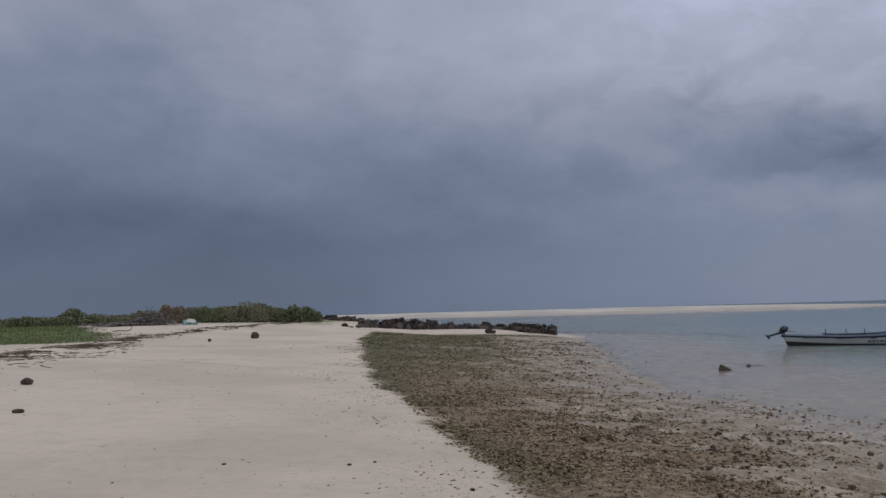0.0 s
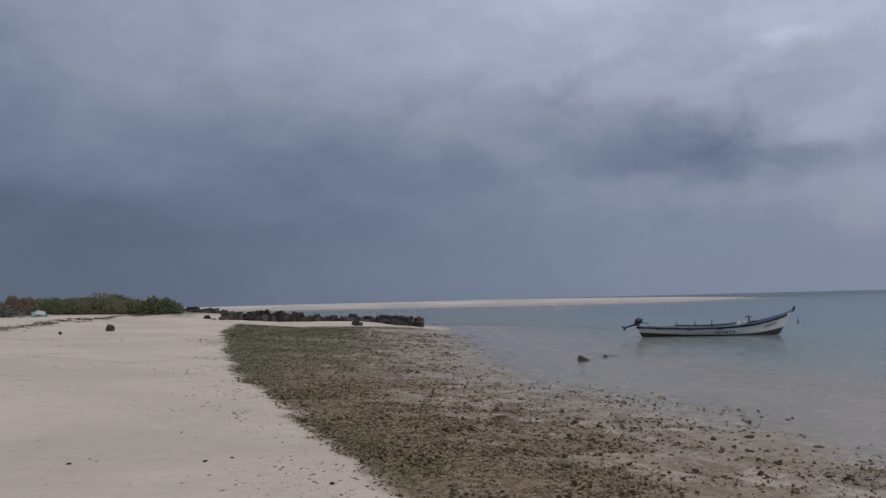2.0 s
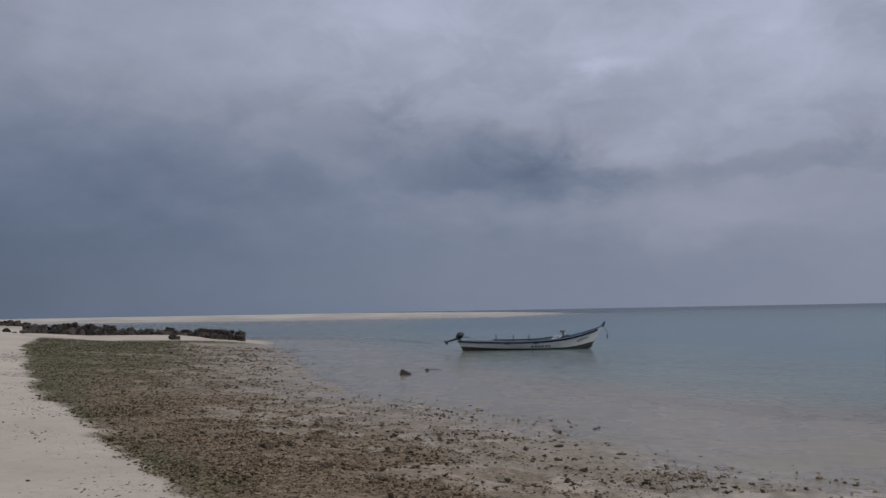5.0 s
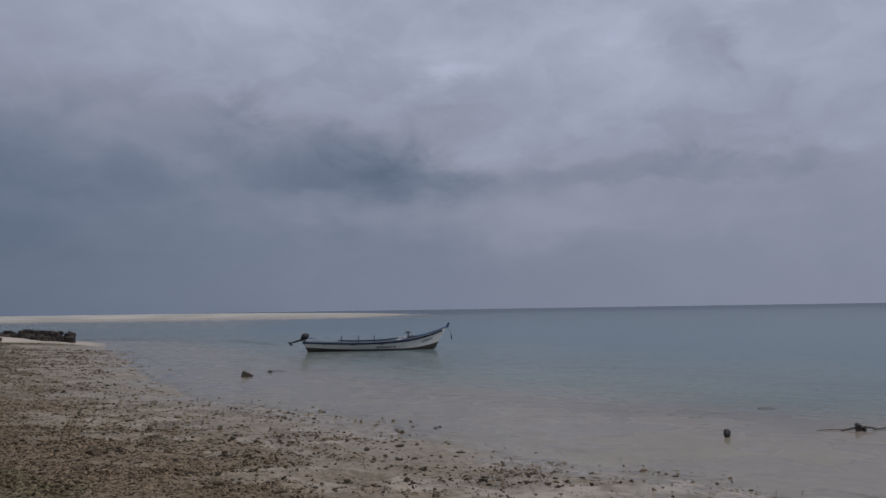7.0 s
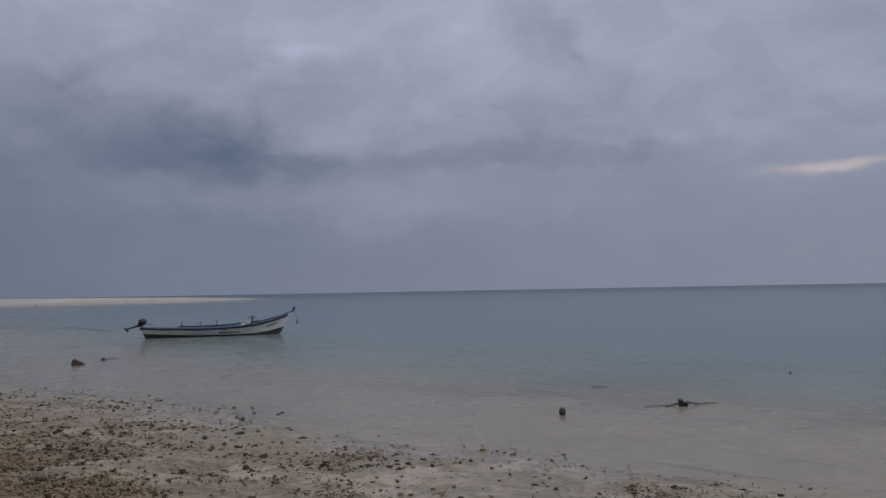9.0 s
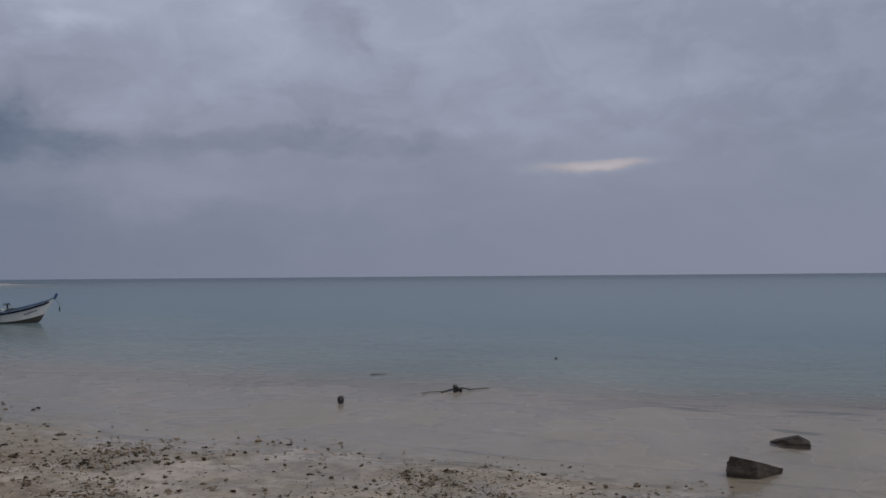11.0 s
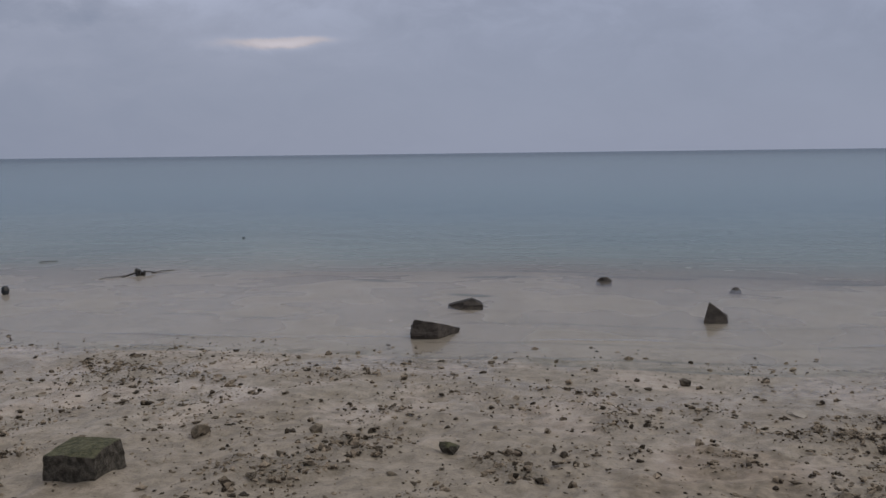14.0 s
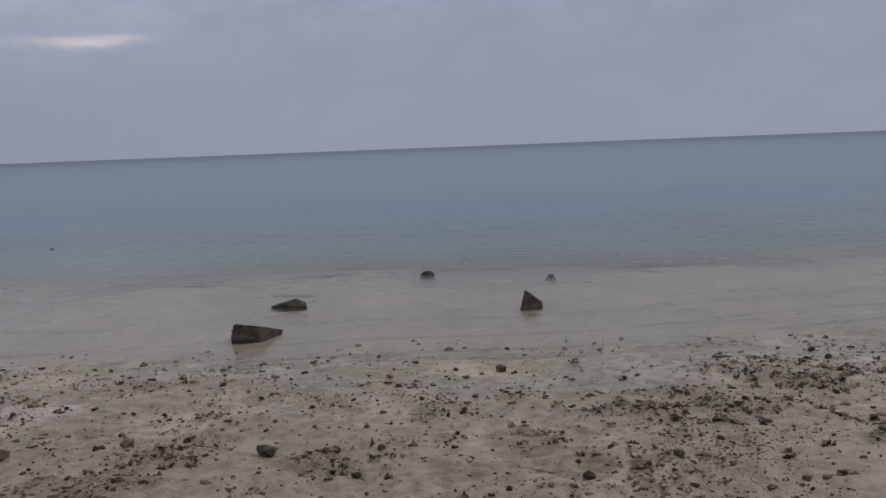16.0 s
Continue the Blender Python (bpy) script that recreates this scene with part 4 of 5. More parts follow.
for k in range(4):
    a = k * math.pi / 2 + 0.4
    part("fluke", tube(bmesh.new(), [(-0.03, 0, 0.46), (-0.03 + 0.11 * math.cos(a), 0.11 * math.sin(a), 0.52), (-0.03 + 0.19 * math.cos(a), 0.19 * math.sin(a), 0.42)], 0.026, 6, 0.6), M_DRIFT, anchor)
p = aboard(5.15, 0.0, 0.50)
gear = rock("coiled_gear", p.x, p.y, 0.44, 30, boulder((0.66, 0.46, 0.27), 72, 7, 0.14, 0.1, 3), M_DRIFT, "dark heap of coiled rope and gear in the bow", "rope coil")

# mooring line at the bow with a short hanging fender
bow = aboard(7.0, 0, 1.05)
foot = Vector((24.1, 38.0, 0.0))
pts = [bow.lerp(foot, k / 10) - Vector((0, 0, 0.3 * math.sin(k / 10 * math.pi) * (1 - k / 20))) for k in range(11)]
pts = [(q.x, q.y, max(q.z, 0.0)) for q in pts]
tagged(finish("mooring_rope", tube(bmesh.new(), pts, 0.004), M_ROPE), "thin grey mooring rope from the boat's bow into the sea", "rope")
fend = new("bow_fender")
fend.location = (bow.x + 0.13, bow.y - 0.05, bow.z - 0.42)
tagged(fend, "small dark fender hanging on a line beside the bow", "fender")
part("fender_body", tube(bmesh.new(), [(0, 0, -0.1), (0, 0, -0.06), (0, 0, 0.06), (0, 0, 0.1)], 0.03, 8), M_FLOAT, fend)
part("fender_line", tube(bmesh.new(), [(0, 0, 0.1), (-0.05, 0.02, 0.3), (-0.14, 0.05, 0.43)], 0.008), M_ROPE, fend)
# line of floats astern
stern = aboard(0, 0, 0.0)
net_line = new("float_line")
net_line.location = (stern.x, stern.y, 0)
tagged(net_line, "line of small dark net floats trailing from the boat's stern", "float line")
ends = [(1.7, 9.6), (1.95, 13.0), (2.05, 17.0), (2.15, 21.5)]
line = [(-0.1, 0.1, 0.40), (0.6, 3.6, 0.14)] + [(x, y, 0.012) for x, y in ends]
part("float_rope", tube(bmesh.new(), line, 0.0025), M_ROPE, net_line)
fm = bmesh.new()
bmesh.ops.create_icosphere(fm, subdivisions=2, radius=0.028)
first = part("net_float", fm, M_FLOAT, net_line, "", True)
for k in range(18):
    x, y, _ = along(ends, (k + 0.5) / 18)
    ob = first if k == 0 else new("net_float", first.data)
    ob.parent = net_line
    ob.matrix_basis = pose(x, y, 0.02) @ Matrix.Diagonal((1.3, 1, 0.9, 1))

# ---- floating things ----
buoy = new("drifting_float")
buoy.location = (10.53, 9.66, 0)
tagged(buoy, "dark rounded net float with pale end bobbing offshore", "float")
bm = bmesh.new()
bmesh.ops.create_uvsphere(bm, u_segments=14, v_segments=10, radius=0.055)
for v in bm.verts:
    v.co.z = max(-0.047, min(0.047, v.co.z)) * 1.35 + 0.045
part("float_body", bm, M_FLOAT, buoy, "", True)
part("float_cap", block(bmesh.new(), (0.05, 0.02, 0.06), pose(-0.035, -0.045, 0.075, 0, 0, -35), 0.008), M_ROPE, buoy, "pale worn patch on the float")
wood = new("driftwood")
wood.location = (12.65, 8.91, 0)
tagged(wood, "black crooked driftwood branch lying in the shallows", "driftwood")
a = radians(-36)


def flo(x, y, z):
    return (x * math.cos(a) - y * math.sin(a), x * math.sin(a) + y * math.cos(a), z)


part("trunk", tube(bmesh.new(), [flo(-0.3, 0, -0.01), flo(-0.12, 0.01, 0.035), flo(0.02, -0.02, 0.05), flo(0.15, 0, 0.045), flo(0.24, 0.01, 0.02)], 0.015, 8, 0.7), M_DRIFT, wood)
part("stump", boulder((0.13, 0.09, 0.14), 81, 9, 0.16, 0.08, 3), M_DRIFT, wood).matrix_basis = pose(*flo(-0.05, 0, -0.02), 0, 8, 20)
part("stump", boulder((0.08, 0.07, 0.09), 82, 9, 0.16, 0.08, 3), M_DRIFT, wood).matrix_basis = pose(*flo(0.045, 0, -0.015), 0, -14, 50)
part("twig", tube(bmesh.new(), [flo(-0.68, -0.05, 0.002), flo(-0.55, -0.02, 0.014), flo(-0.28, -0.01, 0.012)], 0.007, 6), M_DRIFT, wood)
part("twig", tube(bmesh.new(), [flo(0.2, 0.06, 0.004), flo(0.42, 0.2, 0.014), flo(0.66, 0.24, 0.002)], 0.007, 6), M_DRIFT, wood)
for name, x, y, turn, l, r, lab in (("floating_stick", 13.85, 11.75, -42, 0.32, 0.009, "thin dark stick floating offshore"), 
                                    ("floating_stick", 9.95, 28.45, -20, 0.5, 0.01, "thin dark stick floating beside a small stone"),
                                    ("floating_stick", 13.8, 27.1, -24, 0.28, 0.009, "short dark stick floating before the boat")):
    d = Vector((math.cos(radians(turn)), math.sin(radians(turn)), 0)) * l / 2
    q = Vector((x, y, 0.006))
    tagged(finish(name, tube(bmesh.new(), [q - d, q + Vector((0, 0.02, 0.012)), q + d], r, 6, 0.6), M_DRIFT), lab, "stick")
rock("far_float", 18.76, 10.43, -0.02, 10, boulder((0.07, 0.05, 0.05), 84, 5, 0.05, 0.1, 2), M_FLOAT, "tiny dark float far out on the water", "float")


# ---- shrubs, grass and litter above the beach ----
def leaves(count, wide, deep, tall, size, seed, upright=0.0, lumps=16):
    """A crown of many small leaves in clumps, with an uneven top; base at z = 0."""
    r = np.random.RandomState(seed)
    cx, cy = r.uniform(-0.42, 0.42, lumps) * wide, r.uniform(-0.42, 0.42, lumps) * deep
    top = tall * r.uniform(0.72, 1.0, lumps) * (1 - 0.35 * (2 * cx / wide) ** 2)
    k = r.randint(0, lumps, count)
    ang, rad = r.uniform(0, 2 * np.pi, count), r.uniform(0, 1, count) ** 0.5
    span = np.minimum(wide, deep) * (0.24 + 0.18 * upright)
    h = r.uniform(0.05, 1.0, count) ** 0.8
    sway = np.sqrt(np.clip(1.05 - h * h * (1 - 0.6 * upright), 0.05, 1))
    top = top * (1 - 0.1 * upright) + tall * 0.1 * upright
    c = np.stack([cx[k] + np.cos(ang) * rad * span * sway, cy[k] + np.sin(ang) * rad * span * sway, h * top[k]], 1)
    d = r.normal(size=(count, 3)) * (1 - upright) + np.array([0, 0, 1.0]) * (0.25 + 2.0 * upright)
    d /= np.linalg.norm(d, axis=1)[:, None]
    s_ = np.cross(d, r.normal(size=(count, 3)))
    s_ /= np.linalg.norm(s_, axis=1)[:, None]
    l = size * r.uniform(0.6, 1.3, count)[:, None]
    w = l * (0.34 - 0.24 * upright)
    v = np.stack([c - d * l * 0.5, c + s_ * w, c + d * l * 0.5, c - s_ * w], 1).reshape(-1, 3)
    v[:, 2] = np.maximum(v[:, 2], 0.01)
    return v, np.arange(4 * count).reshape(-1, 4)


def shrub(name, bearing, far, wide, top_el, mat, label, seed, upright=0.0, size=0.14, count=1500):
    """A shrub at a bearing and distance from the beach's viewpoint; its crown reaches that elevation."""
    x, y = far * math.sin(radians(bearing)), far * math.cos(radians(bearing))
    z = ground(x, y)
    tall = max(0.35, 2.0 + far * math.tan(radians(top_el)) - z)
    root = new(name)
    root.location = (x, y, z - 0.03)
    tagged(root, label, "shrub")
    v, f = leaves(count, wide, wide * 0.8, tall * 1.08, size, seed, upright)
    crown = sheet("crown", v, f, mat, False)
    crown.parent = root
    r = random.Random(seed)
    for k in range(4):
        q = [(r.uniform(-0.12, 0.12), r.uniform(-0.1, 0.1), -0.03)]
        lean = (r.uniform(-0.3, 0.3) * wide, r.uniform(-0.25, 0.25) * wide)
        q += [(lean[0] * u, lean[1] * u, tall * 0.8 * u) for u in (0.4, 0.75, 1.0)]
        part("stem", tube(bmesh.new(), q, 0.03, 5, 0.3), M_BARK, root)


GREEN_L = "low rounded green coastal shrub behind the grass"
TALL_L = "dense upright green shrub on the beach crest"
for k, (b, far, wide, top, kind) in enumerate([
        (-27.6, 66, 2.6, 0.45, 0), (-26.4, 70, 2.2, 0.30, 0), (-25.4, 66, 2.0, 0.42, 0), (-24.5, 70, 2.0, 0.34, 0), (-23.7, 67, 1.9, 0.36, 0), (-22.75, 68, 1.6, 0.80, 0), (-22.0, 69, 1.7, 0.56, 0),
        (-21.2, 70, 1.7, 0.46, 1), (-20.4, 70, 1.8, 0.36, 1), (-19.7, 72, 1.8, 0.40, 1), (-19.0, 70, 1.0, 0.60, 1), (-17.4, 68, 1.2, 0.86, 3), (-16.7, 67, 1.1, 0.80, 3), (-18.1, 72, 1.6, 0.56, 1),
        (-15.6, 70, 1.4, 0.68, 2), (-15.0, 68, 1.3, 0.78, 2), (-14.4, 70, 1.4, 0.68, 2), (-13.8, 68, 1.3, 0.72, 2), (-13.2, 69, 1.4, 0.76, 2), (-12.6, 67, 1.5, 0.90, 2), (-12.0, 68, 1.4, 0.82, 2),
        (-11.4, 69, 1.4, 0.66, 2), (-10.8, 68, 1.4, 0.58, 2), (-10.3, 69, 1.2, 0.50, 2), (-9.6, 67, 1.3, 0.72, 0), (-9.0, 67, 1.3, 0.60, 0), (-8.45, 67, 1.0, 0.34, 0), (-28.8, 64, 2.4, 0.40, 0)]):
    if kind == 0:
        shrub("shrub", b, far, wide * 1.25, top, M_LEAF, GREEN_L, 300 + k, 0.1, 0.11, 3000)
    elif kind == 1:
        shrub("low_shrub", b, far, wide * 1.3, top, M_OLIVE, "low olive-brown shrub on the beach crest", 300 + k, 0.3, 0.13, 1900)
    elif kind == 2:
        shrub("tall_shrub", b, far, wide * 1.7, top, M_OLIVE if k % 3 else M_LEAF, TALL_L, 300 + k, 0.62, 0.15, 6500)
    else:
        shrub("dry_shrub", b, far, wide, top, M_RUST, "dry reddish-brown upright shrub on the beach crest", 300 + k, 0.7, 0.16, 2600)


def sticks(name, spots, length, thick, mat, seed, lift=0.5):
    """Many thin twigs, each a three-sided sliver, as one mesh."""
    r = np.random.RandomState(seed)
    n = len(spots)
    a, l = r.uniform(0, 2 * np.pi, n), length * r.uniform(0.4, 1.5, n)
    d = np.stack([np.cos(a), np.sin(a), r.uniform(-0.2, 1, n) * lift], 1) * l[:, None] * 0.5
    nrm = np.stack([-np.sin(a), np.cos(a), np.zeros(n)], 1) * (thick * r.uniform(0.6, 1.5, n))[:, None]
    up = np.zeros((n, 3))
    up[:, 2] = thick * 1.6
    v = np.stack([spots - d - nrm, spots - d + nrm, spots - d + up, spots + d - nrm, spots + d + nrm, spots + d + up], 1).reshape(-1, 3)
    base = np.arange(n)[:, None] * 6
    f = np.concatenate([base + np.array([[0, 3, 5, 2]]), base + np.array([[1, 2, 5, 4]]), base + np.array([[0, 1, 4, 3]])])
    return sheet(name, v, f, mat, False)


def strewn(line, count, spread, seed, clump=0.0):
    """Points scattered about a line on the ground."""
    r = np.random.RandomState(seed)
    u = r.uniform(0, 1, count * 2)
    pts = np.array([along(line, t)[:2] for t in u]) + r.normal(size=(count * 2, 2)) * spread
    keep = grain(pts[:, 0], pts[:, 1], 0.8, seed) > clump
    pts = pts[keep][:count]
    return np.column_stack([pts, height(pts[:, 0], pts[:, 1]) + 0.012])


WRACK = [(-13.4, 27.5), (-14.2, 31), (-14.4, 36), (-15.3, 41), (-14.9, 47.5), (-13.8, 55.7), (-10.2, 66.5)]
tagged(sticks("wrack_line", strewn(WRACK, 2300, 0.6, 61, 0.45), 0.26, 0.008, M_STICK, 61, 0.25), "dark dry seaweed and twigs along the high-tide line", "seaweed", kind="stuff")
tagged(sticks("scattered_wrack", strewn([(-12.5, 21), (-12.8, 26), (-13, 31), (-13.5, 35)], 300, 0.9, 62, 0.55), 0.24, 0.009, M_STICK, 62, 0.2), "scattered dry twigs on the sand below the tide line", "twigs", kind="stuff")
hx, hy = 63.0 * math.sin(radians(-18.3)), 63.0 * math.cos(radians(-18.3))
r = np.random.RandomState(64)
c = r.normal(size=(800, 3)) * (0.72, 0.5, 0.24)
c[:, 2] = np.abs(c[:, 2]) * np.exp(-(c[:, 0] / 1.3) ** 2) * 1.6
pile = sticks("brushwood_pile", c + (hx, hy, ground(hx, hy) + 0.02), 0.45, 0.014, M_BRUSH, 65, 0.7)
tagged(pile, "grey heap of dead brushwood at the beach crest", "brushwood")
berm = [(-22.6, 57.5), (-21.3, 58.8), (-20.0, 60.5)]
tagged(sticks("seaweed_bank", strewn(berm, 800, 0.4, 66) + (0, 0, 0.1), 0.3, 0.05, M_BRUSH, 66, 0.5), "low dark bank of rotted seaweed above the sand", "seaweed", kind="stuff")
bx, by = 62.5 * math.sin(radians(-16.05)), 62.5 * math.cos(radians(-16.05))
bag = new("plastic_sack")
bag.location = (bx, by, ground(bx, by) - 0.03)
tagged(bag, "blue-green and white plastic sack dumped beside shrubs", "sack")
part("sack_body", boulder((0.9, 0.5, 0.38), 91, 8, 0.3, 0.12, 4), M_TARP, bag, "", True)
ob = part("white_sheet", boulder((0.52, 0.36, 0.24), 92, 8, 0.3, 0.12, 4), M_SACK, bag, "crumpled white sheeting", True)
ob.matrix_basis = pose(0.14, -0.2, 0.16, 0, 10, 0)
# driftwood root on the crest
r1 = tube(bmesh.new(), [(-0.7, 0, 0.02), (-0.3, 0, 0.07), (0.15, 0, 0.04), (0.4, 0, 0.09), (0.46, 0, 0.22), (0.36, 0, 0.3)], 0.026, 6, 0.6)
root = finish("beached_branch", r1, M_STICK)
root.location = (-18.4, 50.8, ground(-18.4, 50.8))
tagged(root, "curved dry branch lying on sand at the tide line", "branch")
# rope half buried in the sand
pts = [(x, y, ground(x, y) + 0.004) for x, y in [(-13.2 + 9.2 * k / 24, 29.4 - 6.2 * k / 24 + 0.04 * math.sin(k * 0.9)) for k in range(25)]]
tagged(finish("old_rope", tube(bmesh.new(), pts, 0.004, 5), M_OLD_ROPE), "thin pale old rope lying half buried in sand", "rope")
# grass sward
r = np.random.RandomState(70)
g = np.column_stack([r.uniform(-44, -15.5, 60000), r.uniform(24, 66, 60000)])
sd, ins = away(g[:, 0], g[:, 1], GREEN, True)
depth_in = np.where(ins, sd, -sd) + (grain(g[:, 0], g[:, 1], 3.0, 23) - 0.5) * 2.2 + 0.5 + r.normal(size=len(g)) * 0.4
g = g[(depth_in > 0.0) & (g[:, 1] > -1.52 * g[:, 0] - 8)][:26000]
n = len(g)
base = np.column_stack([g, height(g[:, 0], g[:, 1]) - 0.01])
tall = (0.02 + 0.05 * grain(g[:, 0], g[:, 1], 2.0, 71) + 0.04 * r.rand(n))[:, None]
a = r.uniform(0, 2 * np.pi, n)
sidew = np.column_stack([np.cos(a), np.sin(a), np.zeros(n)]) * 0.022
lean = np.column_stack([r.normal(size=(n, 2)) * 0.35, np.ones(n)]) * tall
v = np.stack([base - sidew, base + sidew, base + lean + sidew * 0.3, base + lean - sidew * 0.3], 1).reshape(-1, 3)
tagged(sheet("grass", v, np.arange(4 * n).reshape(-1, 4), M_GRASS, False), "bright green low grass above the tide line", "grass", kind="stuff")


# ---- rubble: stones past counting, and the nearest ones singly ----
def lumps(level, count, seed):
    """Some uneven stone shapes as corner and face arrays."""
    made = []
    rough = random.Random(count + int(seed))
    for k in range(count):
        bm = bmesh.new()
        bmesh.ops.create_icosphere(bm, subdivisions=level, radius=0.5)
        for v in bm.verts:
            p = v.co * 2.3 + Vector((seed + k * 5.1, 0, 0))
            v.co *= (1 + 0.8 * noise.noise(p) + 0.55 * noise.noise(p * 2.9)) * (rough.uniform(0.72, 1.3) if level < 2 else rough.uniform(0.86, 1.14))
            v.co.z = max(v.co.z, -0.28)
        bm.verts.index_update()
        made.append((np.array([v.co[:] for v in bm.verts]), np.array([[v.index for v in f.verts] for f in bm.faces])))
        bm.free()
    return made


def heap(name, spots, size, shapes, mat, seed, squat=0.6):
    r = np.random.RandomState(seed)
    vs, fs, at = [], [], 0
    pick = r.randint(0, len(shapes), len(spots))
    for k, (sv, sf) in enumerate(shapes):
        p, s_ = spots[pick == k], size[pick == k]
        n = len(p)
        if not n:
            continue
        a = r.uniform(0, 2 * np.pi, n)
        sx, sy, sz = s_ * r.uniform(0.7, 1.35, n), s_ * r.uniform(0.6, 1.1, n), s_ * squat * r.uniform(0.6, 1.3, n)
        x, y, z = sv[None, :, 0] * sx[:, None], sv[None, :, 1] * sy[:, None], sv[None, :, 2] * sz[:, None]
        c, s2 = np.cos(a)[:, None], np.sin(a)[:, None]
        v = np.stack([x * c - y * s2 + p[:, :1], x * s2 + y * c + p[:, 1:2], z + p[:, 2:3] + sz[:, None] * 0.12], -1)
        vs.append(v.reshape(-1, 3))
        fs.append((sf[None] + (np.arange(n) * len(sv))[:, None, None] + at).reshape(-1, 3))
        at += n * len(sv)
    return sheet(name, np.concatenate(vs), np.concatenate(fs), mat, False)


def sown(count, box, seed, density):
    r = np.random.RandomState(seed)
    got = np.zeros((0, 3))
    while len(got) < count:
        # more, smaller stones nearby, fewer far off
        y = box[2] + (box[3] - box[2]) * r.rand(60000) ** 1.5
        x = r.uniform(box[0], box[1], 60000)
        keep = r.rand(60000) < density(x, y)
        p = np.column_stack([x[keep], y[keep], height(x[keep], y[keep])])
        got = np.concatenate([got, p])
    return got[:count]


def bed_density(x, y):
    e, d = bed_edge(x, y), inland(x, y)
    w = np.interp(y, [-5, 3, 8, 11, 17, 26, 51], [-3.0, -2.6, 1.6, 1.9, 2.3, 3.4, 6.5])
    p = grain(x, y, 1.3, 21) * 0.6 + grain(x, y, 0.4, 22) * 0.4
    inner = ramp(e, -0.1, 0.25) * (1 - ramp(e - w + (p - 0.5) * 4.0, -0.5, 2.6))
    return inner * ramp(y, 59, 57) * (0.35 + 0.65 * ramp(p, 0.3, 0.6)) * (d > 0.3) * (1 - 0.96 * bare(x, y))


def flat_density(x, y):
    e, d = bed_edge(x, y), inland(x, y)
    p = grain(x, y, 1.1, 41) * 0.5 + grain(x, y, 0.45, 42) * 0.5
    return ramp(e, 0.0, 0.6) * ramp(d, -1.6, 1.2) * (0.07 + 0.12 * ramp(y, 7, 14) * ramp(y, 24, 16) + 0.35 * ramp(p, 0.52, 0.68) + 0.5 * crust(x, y)) * ramp(y, 59, 50) * ramp(d, 16, 12)


tiny, coarse = lumps(1, 10, 3.0), lumps(1, 8, 3.0)
r = np.random.RandomState(80)
p = sown(30000, (-5.5, 7.5, 5.5, 58.5), 81, bed_density)
far = np.hypot(p[:, 0], p[:, 1])
tagged(heap("weedy_rubble", p, (0.018 + 0.03 * r.rand(len(p)) ** 3) * (1 + far / 50), coarse, M_WEED, 82, 0.6), "dense weed-covered coral rubble, green to brown", "rubble", kind="stuff")
p = sown(19000, (-1.5, 5.5, 5.5, 16), 93, bed_density)
tagged(heap("weedy_gravel", p, 0.010 + 0.022 * r.rand(len(p)) ** 2, tiny, M_WEED, 94, 0.6), "fine weedy coral gravel and turf, brown and olive", "gravel", kind="stuff")
p = sown(24000, (2.0, 9.0, -7.5, 52), 83, flat_density)
far = np.hypot(p[:, 0], p[:, 1])
tagged(heap("coral_rubble", p, (0.008 + 0.038 * r.rand(len(p)) ** 5) * (1 + far / 28), tiny, M_RUBBLE, 84, 0.6), "small brown coral stones strewn over wet silt", "rubble", kind="stuff")


p = sown(17000, (2.6, 8.6, -4.5, 10), 89, flat_density)
tagged(heap("coral_gravel", p, 0.006 + 0.017 * r.rand(len(p)) ** 3, tiny, M_RUBBLE, 90, 0.75), "fine coral gravel in patches on wet silt", "gravel", kind="stuff")


def crumbs(count, seed):
    """Crumbling lumps of dead coral: three or four jagged knobs grown together."""
    made, rc = [], random.Random(seed)
    knobs = lumps(1, 6, seed)
    for k in range(count):
        vs, fs, at = [], [], 0
        for q in range(rc.choice((3, 3, 4))):
            sv, sf = rc.choice(knobs)
            grow = rc.uniform(0.45, 0.85)
            a = rc.uniform(0, 6.28)
            shift = np.array([0.42 * math.cos(a) * (q > 0), 0.42 * math.sin(a) * (q > 0), rc.uniform(-0.12, 0.22)])
            vs.append(sv * grow * np.array([1, 1, rc.uniform(0.8, 1.3)]) + shift)
            fs.append(sf + at)
            at += len(sv)
        made.append((np.concatenate(vs), np.concatenate(fs)))
    return made


def crust_density(x, y):
    return (0.06 + crust(x, y)) * ramp(bed_edge(x, y), 0.0, 0.6) * ramp(inland(x, y), -0.4, 0.8)


lumpy = crumbs(9, 140)
p = sown(3600, (2.6, 8.6, -4.5, 13), 141, crust_density)
tagged(heap("coral_crumbs", p, 0.016 + 0.05 * r.rand(len(p)) ** 4, lumpy, M_RUBBLE, 142, 0.9), "crumbling brown lumps of dead coral on wet silt", "rubble", kind="stuff")


p = sown(5500, (-1.5, 6.0, 6.0, 19), 143, lambda x, y: bed_density(x, y) * ramp(grain(x, y, 0.6, 145), 0.3, 0.75))
tagged(heap("weedy_lumps", p, 0.02 + 0.05 * r.rand(len(p)) ** 4, lumpy, M_WEED, 144, 0.8), "crumbling lumps of coral grown with brown and green weed", "rubble", kind="stuff")


def sand_density(x, y):
    e = bed_edge(x, y)
    return ramp(e, 0.1, -0.2) * (0.05 + ramp(e, -2.2, -0.1) ** 1.5 * 0.8) * ramp(grain(x, y, 1.6, 51), 0.3, 0.8)


p = sown(4200, (-12, 4, 5.0, 40), 85, sand_density)
far = np.hypot(p[:, 0], p[:, 1])
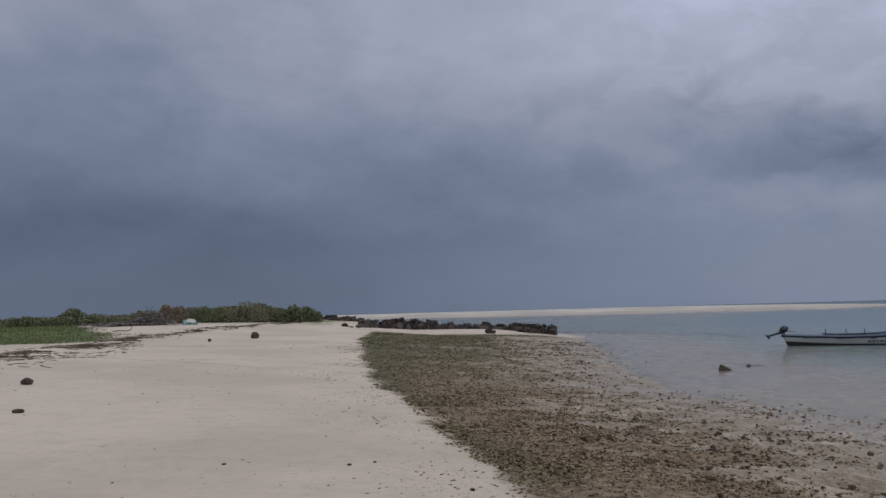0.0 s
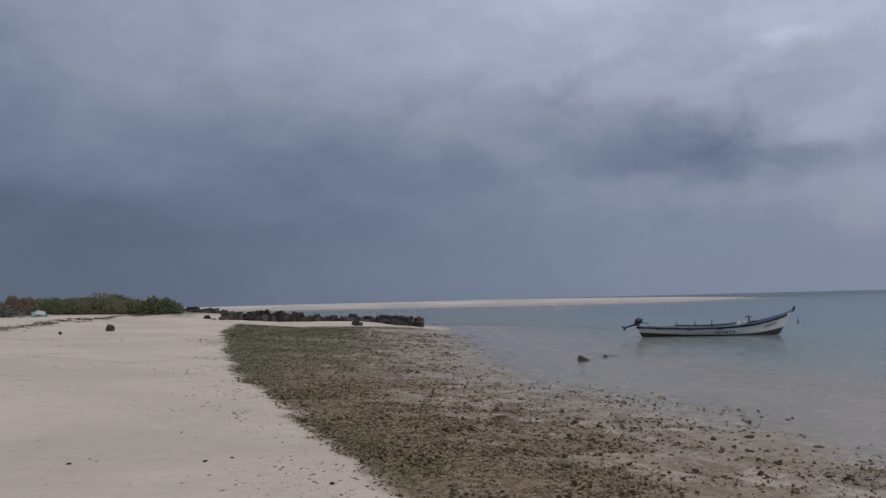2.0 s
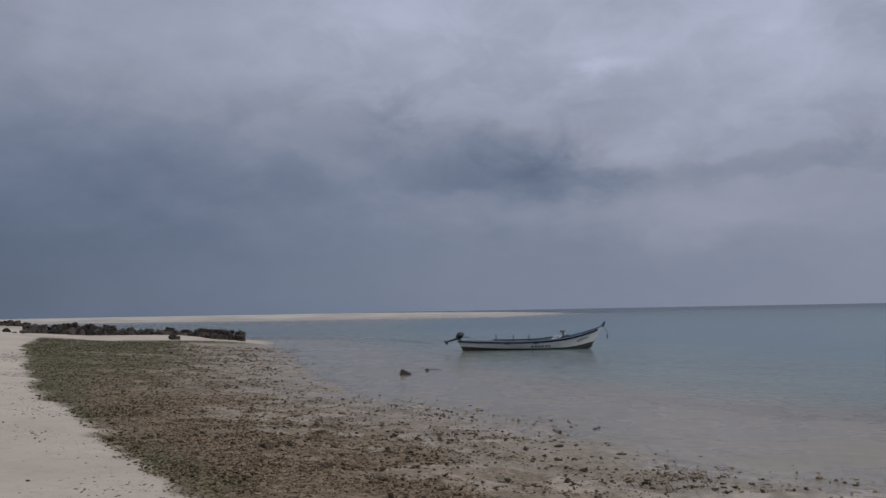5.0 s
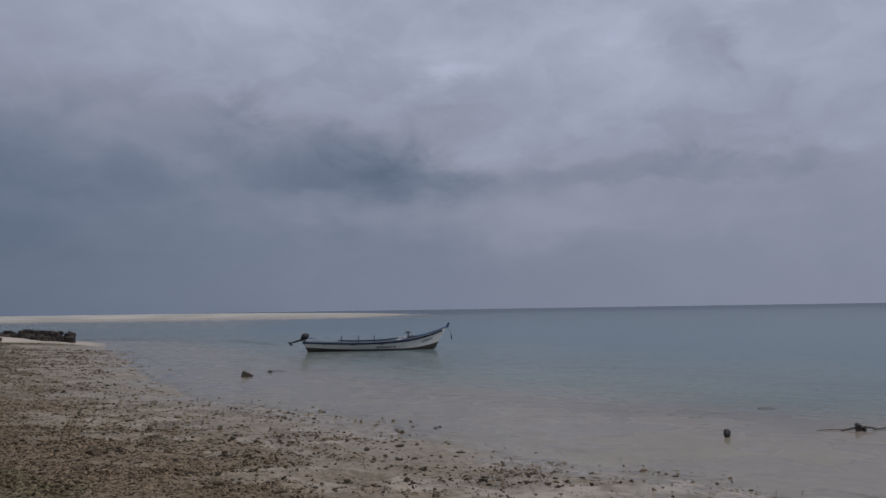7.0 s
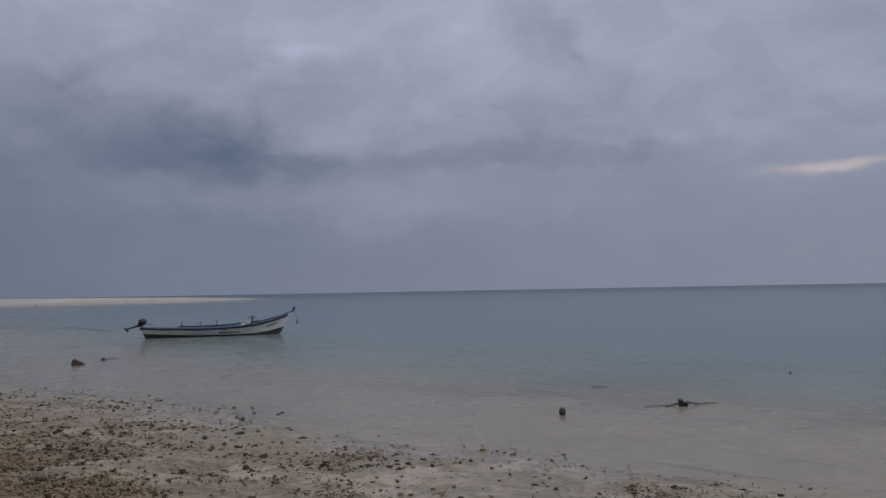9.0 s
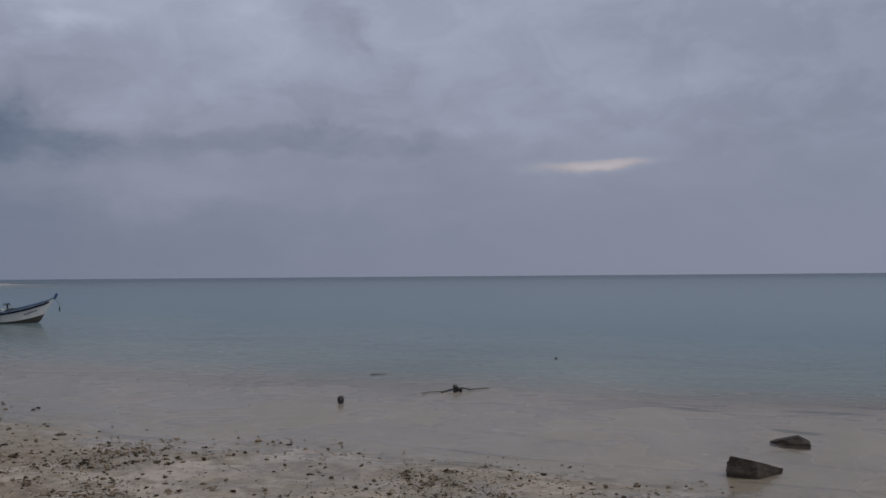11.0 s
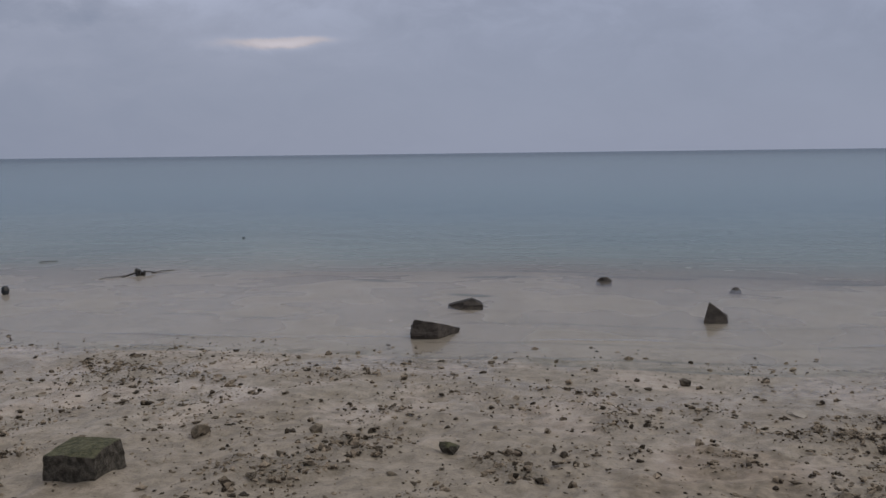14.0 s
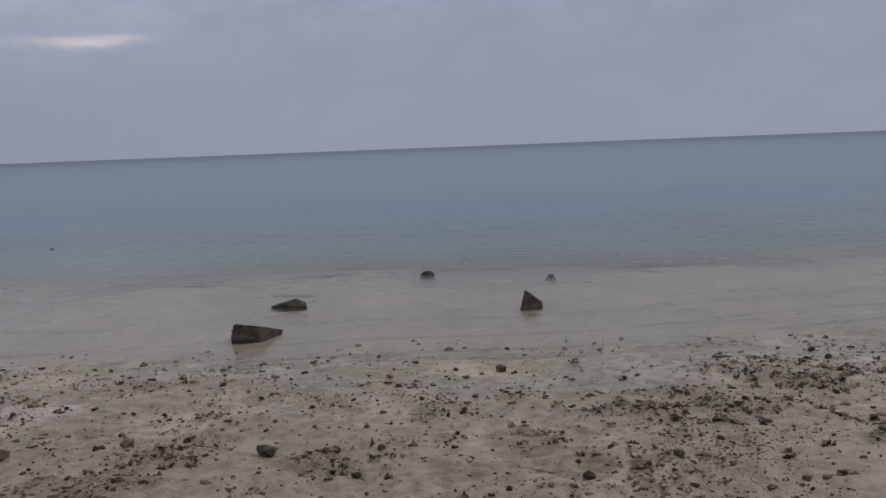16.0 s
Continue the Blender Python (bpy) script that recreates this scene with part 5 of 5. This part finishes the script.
tagged(heap("beach_specks", p, (0.006 + 0.022 * r.rand(len(p)) ** 6) * (1 + far / 22), coarse, M_PEBBLE, 86, 0.4), "dark shell and coral specks on dry sand", "pebbles", kind="stuff")
# heaps of weed-grown stones on the near flat
HEAPS = [(4.84, -0.66, 0.24, 150), (5.0, -1.05, 0.2, 90), (6.1, 2.25, 0.26, 110), (5.3, 2.0, 0.2, 90), (6.4, 0.55, 0.2, 60), (5.9, -0.9, 0.3, 90), (5.35, 0.75, 0.2, 60),
         (6.3, -1.7, 0.35, 120), (4.7, 4.6, 0.25, 90), (5.6, 5.4, 0.3, 110), (4.6, 6.9, 0.3, 110), (3.9, 8.2, 0.35, 120), (5.9, 8.6, 0.3, 100), (7.3, -1.5, 0.25, 60)]
bits = np.concatenate([np.array([x, y]) + r.normal(size=(n, 2)) * (s_, s_ * 0.7) for x, y, s_, n in HEAPS])
bits = np.column_stack([bits, height(bits[:, 0], bits[:, 1]) + 0.02 * r.rand(len(bits))])
tagged(heap("stone_heaps", bits, 0.010 + 0.034 * r.rand(len(bits)) ** 4, lumpy, M_RUBBLE, 95, 0.7), "crumbly heaps of weed-grown coral stones on the flat", "rubble", kind="stuff")
# single stones on the near flat
shapes = []
for k, (sv, sf) in enumerate(lumpy):
    me = bpy.data.meshes.new("coral_stone")
    me.from_pydata(sv.tolist(), [], sf.tolist())
    me.materials.append(M_CORAL)
    shapes.append(me)
p = sown(200, (3.2, 8.2, -2.6, 8.5), 87, flat_density)
rs = random.Random(88)
for x, y, z in p.tolist():
    if math.hypot(x - 4.4, y - 3.4) < 0.4:
        continue
    s_ = 0.02 + 0.045 * rs.random() ** 3
    ob = new("coral_stone", rs.choice(shapes))
    ob.matrix_world = pose(x, y, z + s_ * 0.1, 0, 0, rs.uniform(0, 360)) @ Matrix.Diagonal((s_ * rs.uniform(0.8, 1.4), s_ * rs.uniform(0.7, 1.1), s_ * rs.uniform(0.4, 0.8), 1))
    tagged(ob, "brown coral stone on the wet stony flat", "stone", "coral stones on the flat")


def clump_density(x, y):
    return np.maximum(bed_density(x, y) * ramp(bed_edge(x, y), 1.0, 2.2), flat_density(x, y)) * ramp(grain(x, y, 0.9, 77), 0.4, 0.7)


for x, y, z in sown(120, (1.2, 6.8, 6.6, 16), 97, clump_density).tolist():
    s_ = 0.04 + 0.07 * rs.random() ** 2.5
    ob = new("bed_stone", rs.choice(shapes))
    ob.matrix_world = pose(x, y, z + s_ * 0.1, 0, 0, rs.uniform(0, 360)) @ Matrix.Diagonal((s_ * rs.uniform(0.8, 1.4), s_ * rs.uniform(0.7, 1.1), s_ * rs.uniform(0.5, 0.9), 1))
    tagged(ob, "dark brown stone among weed on the tidal flat", "stone", "stones in the weed bed")
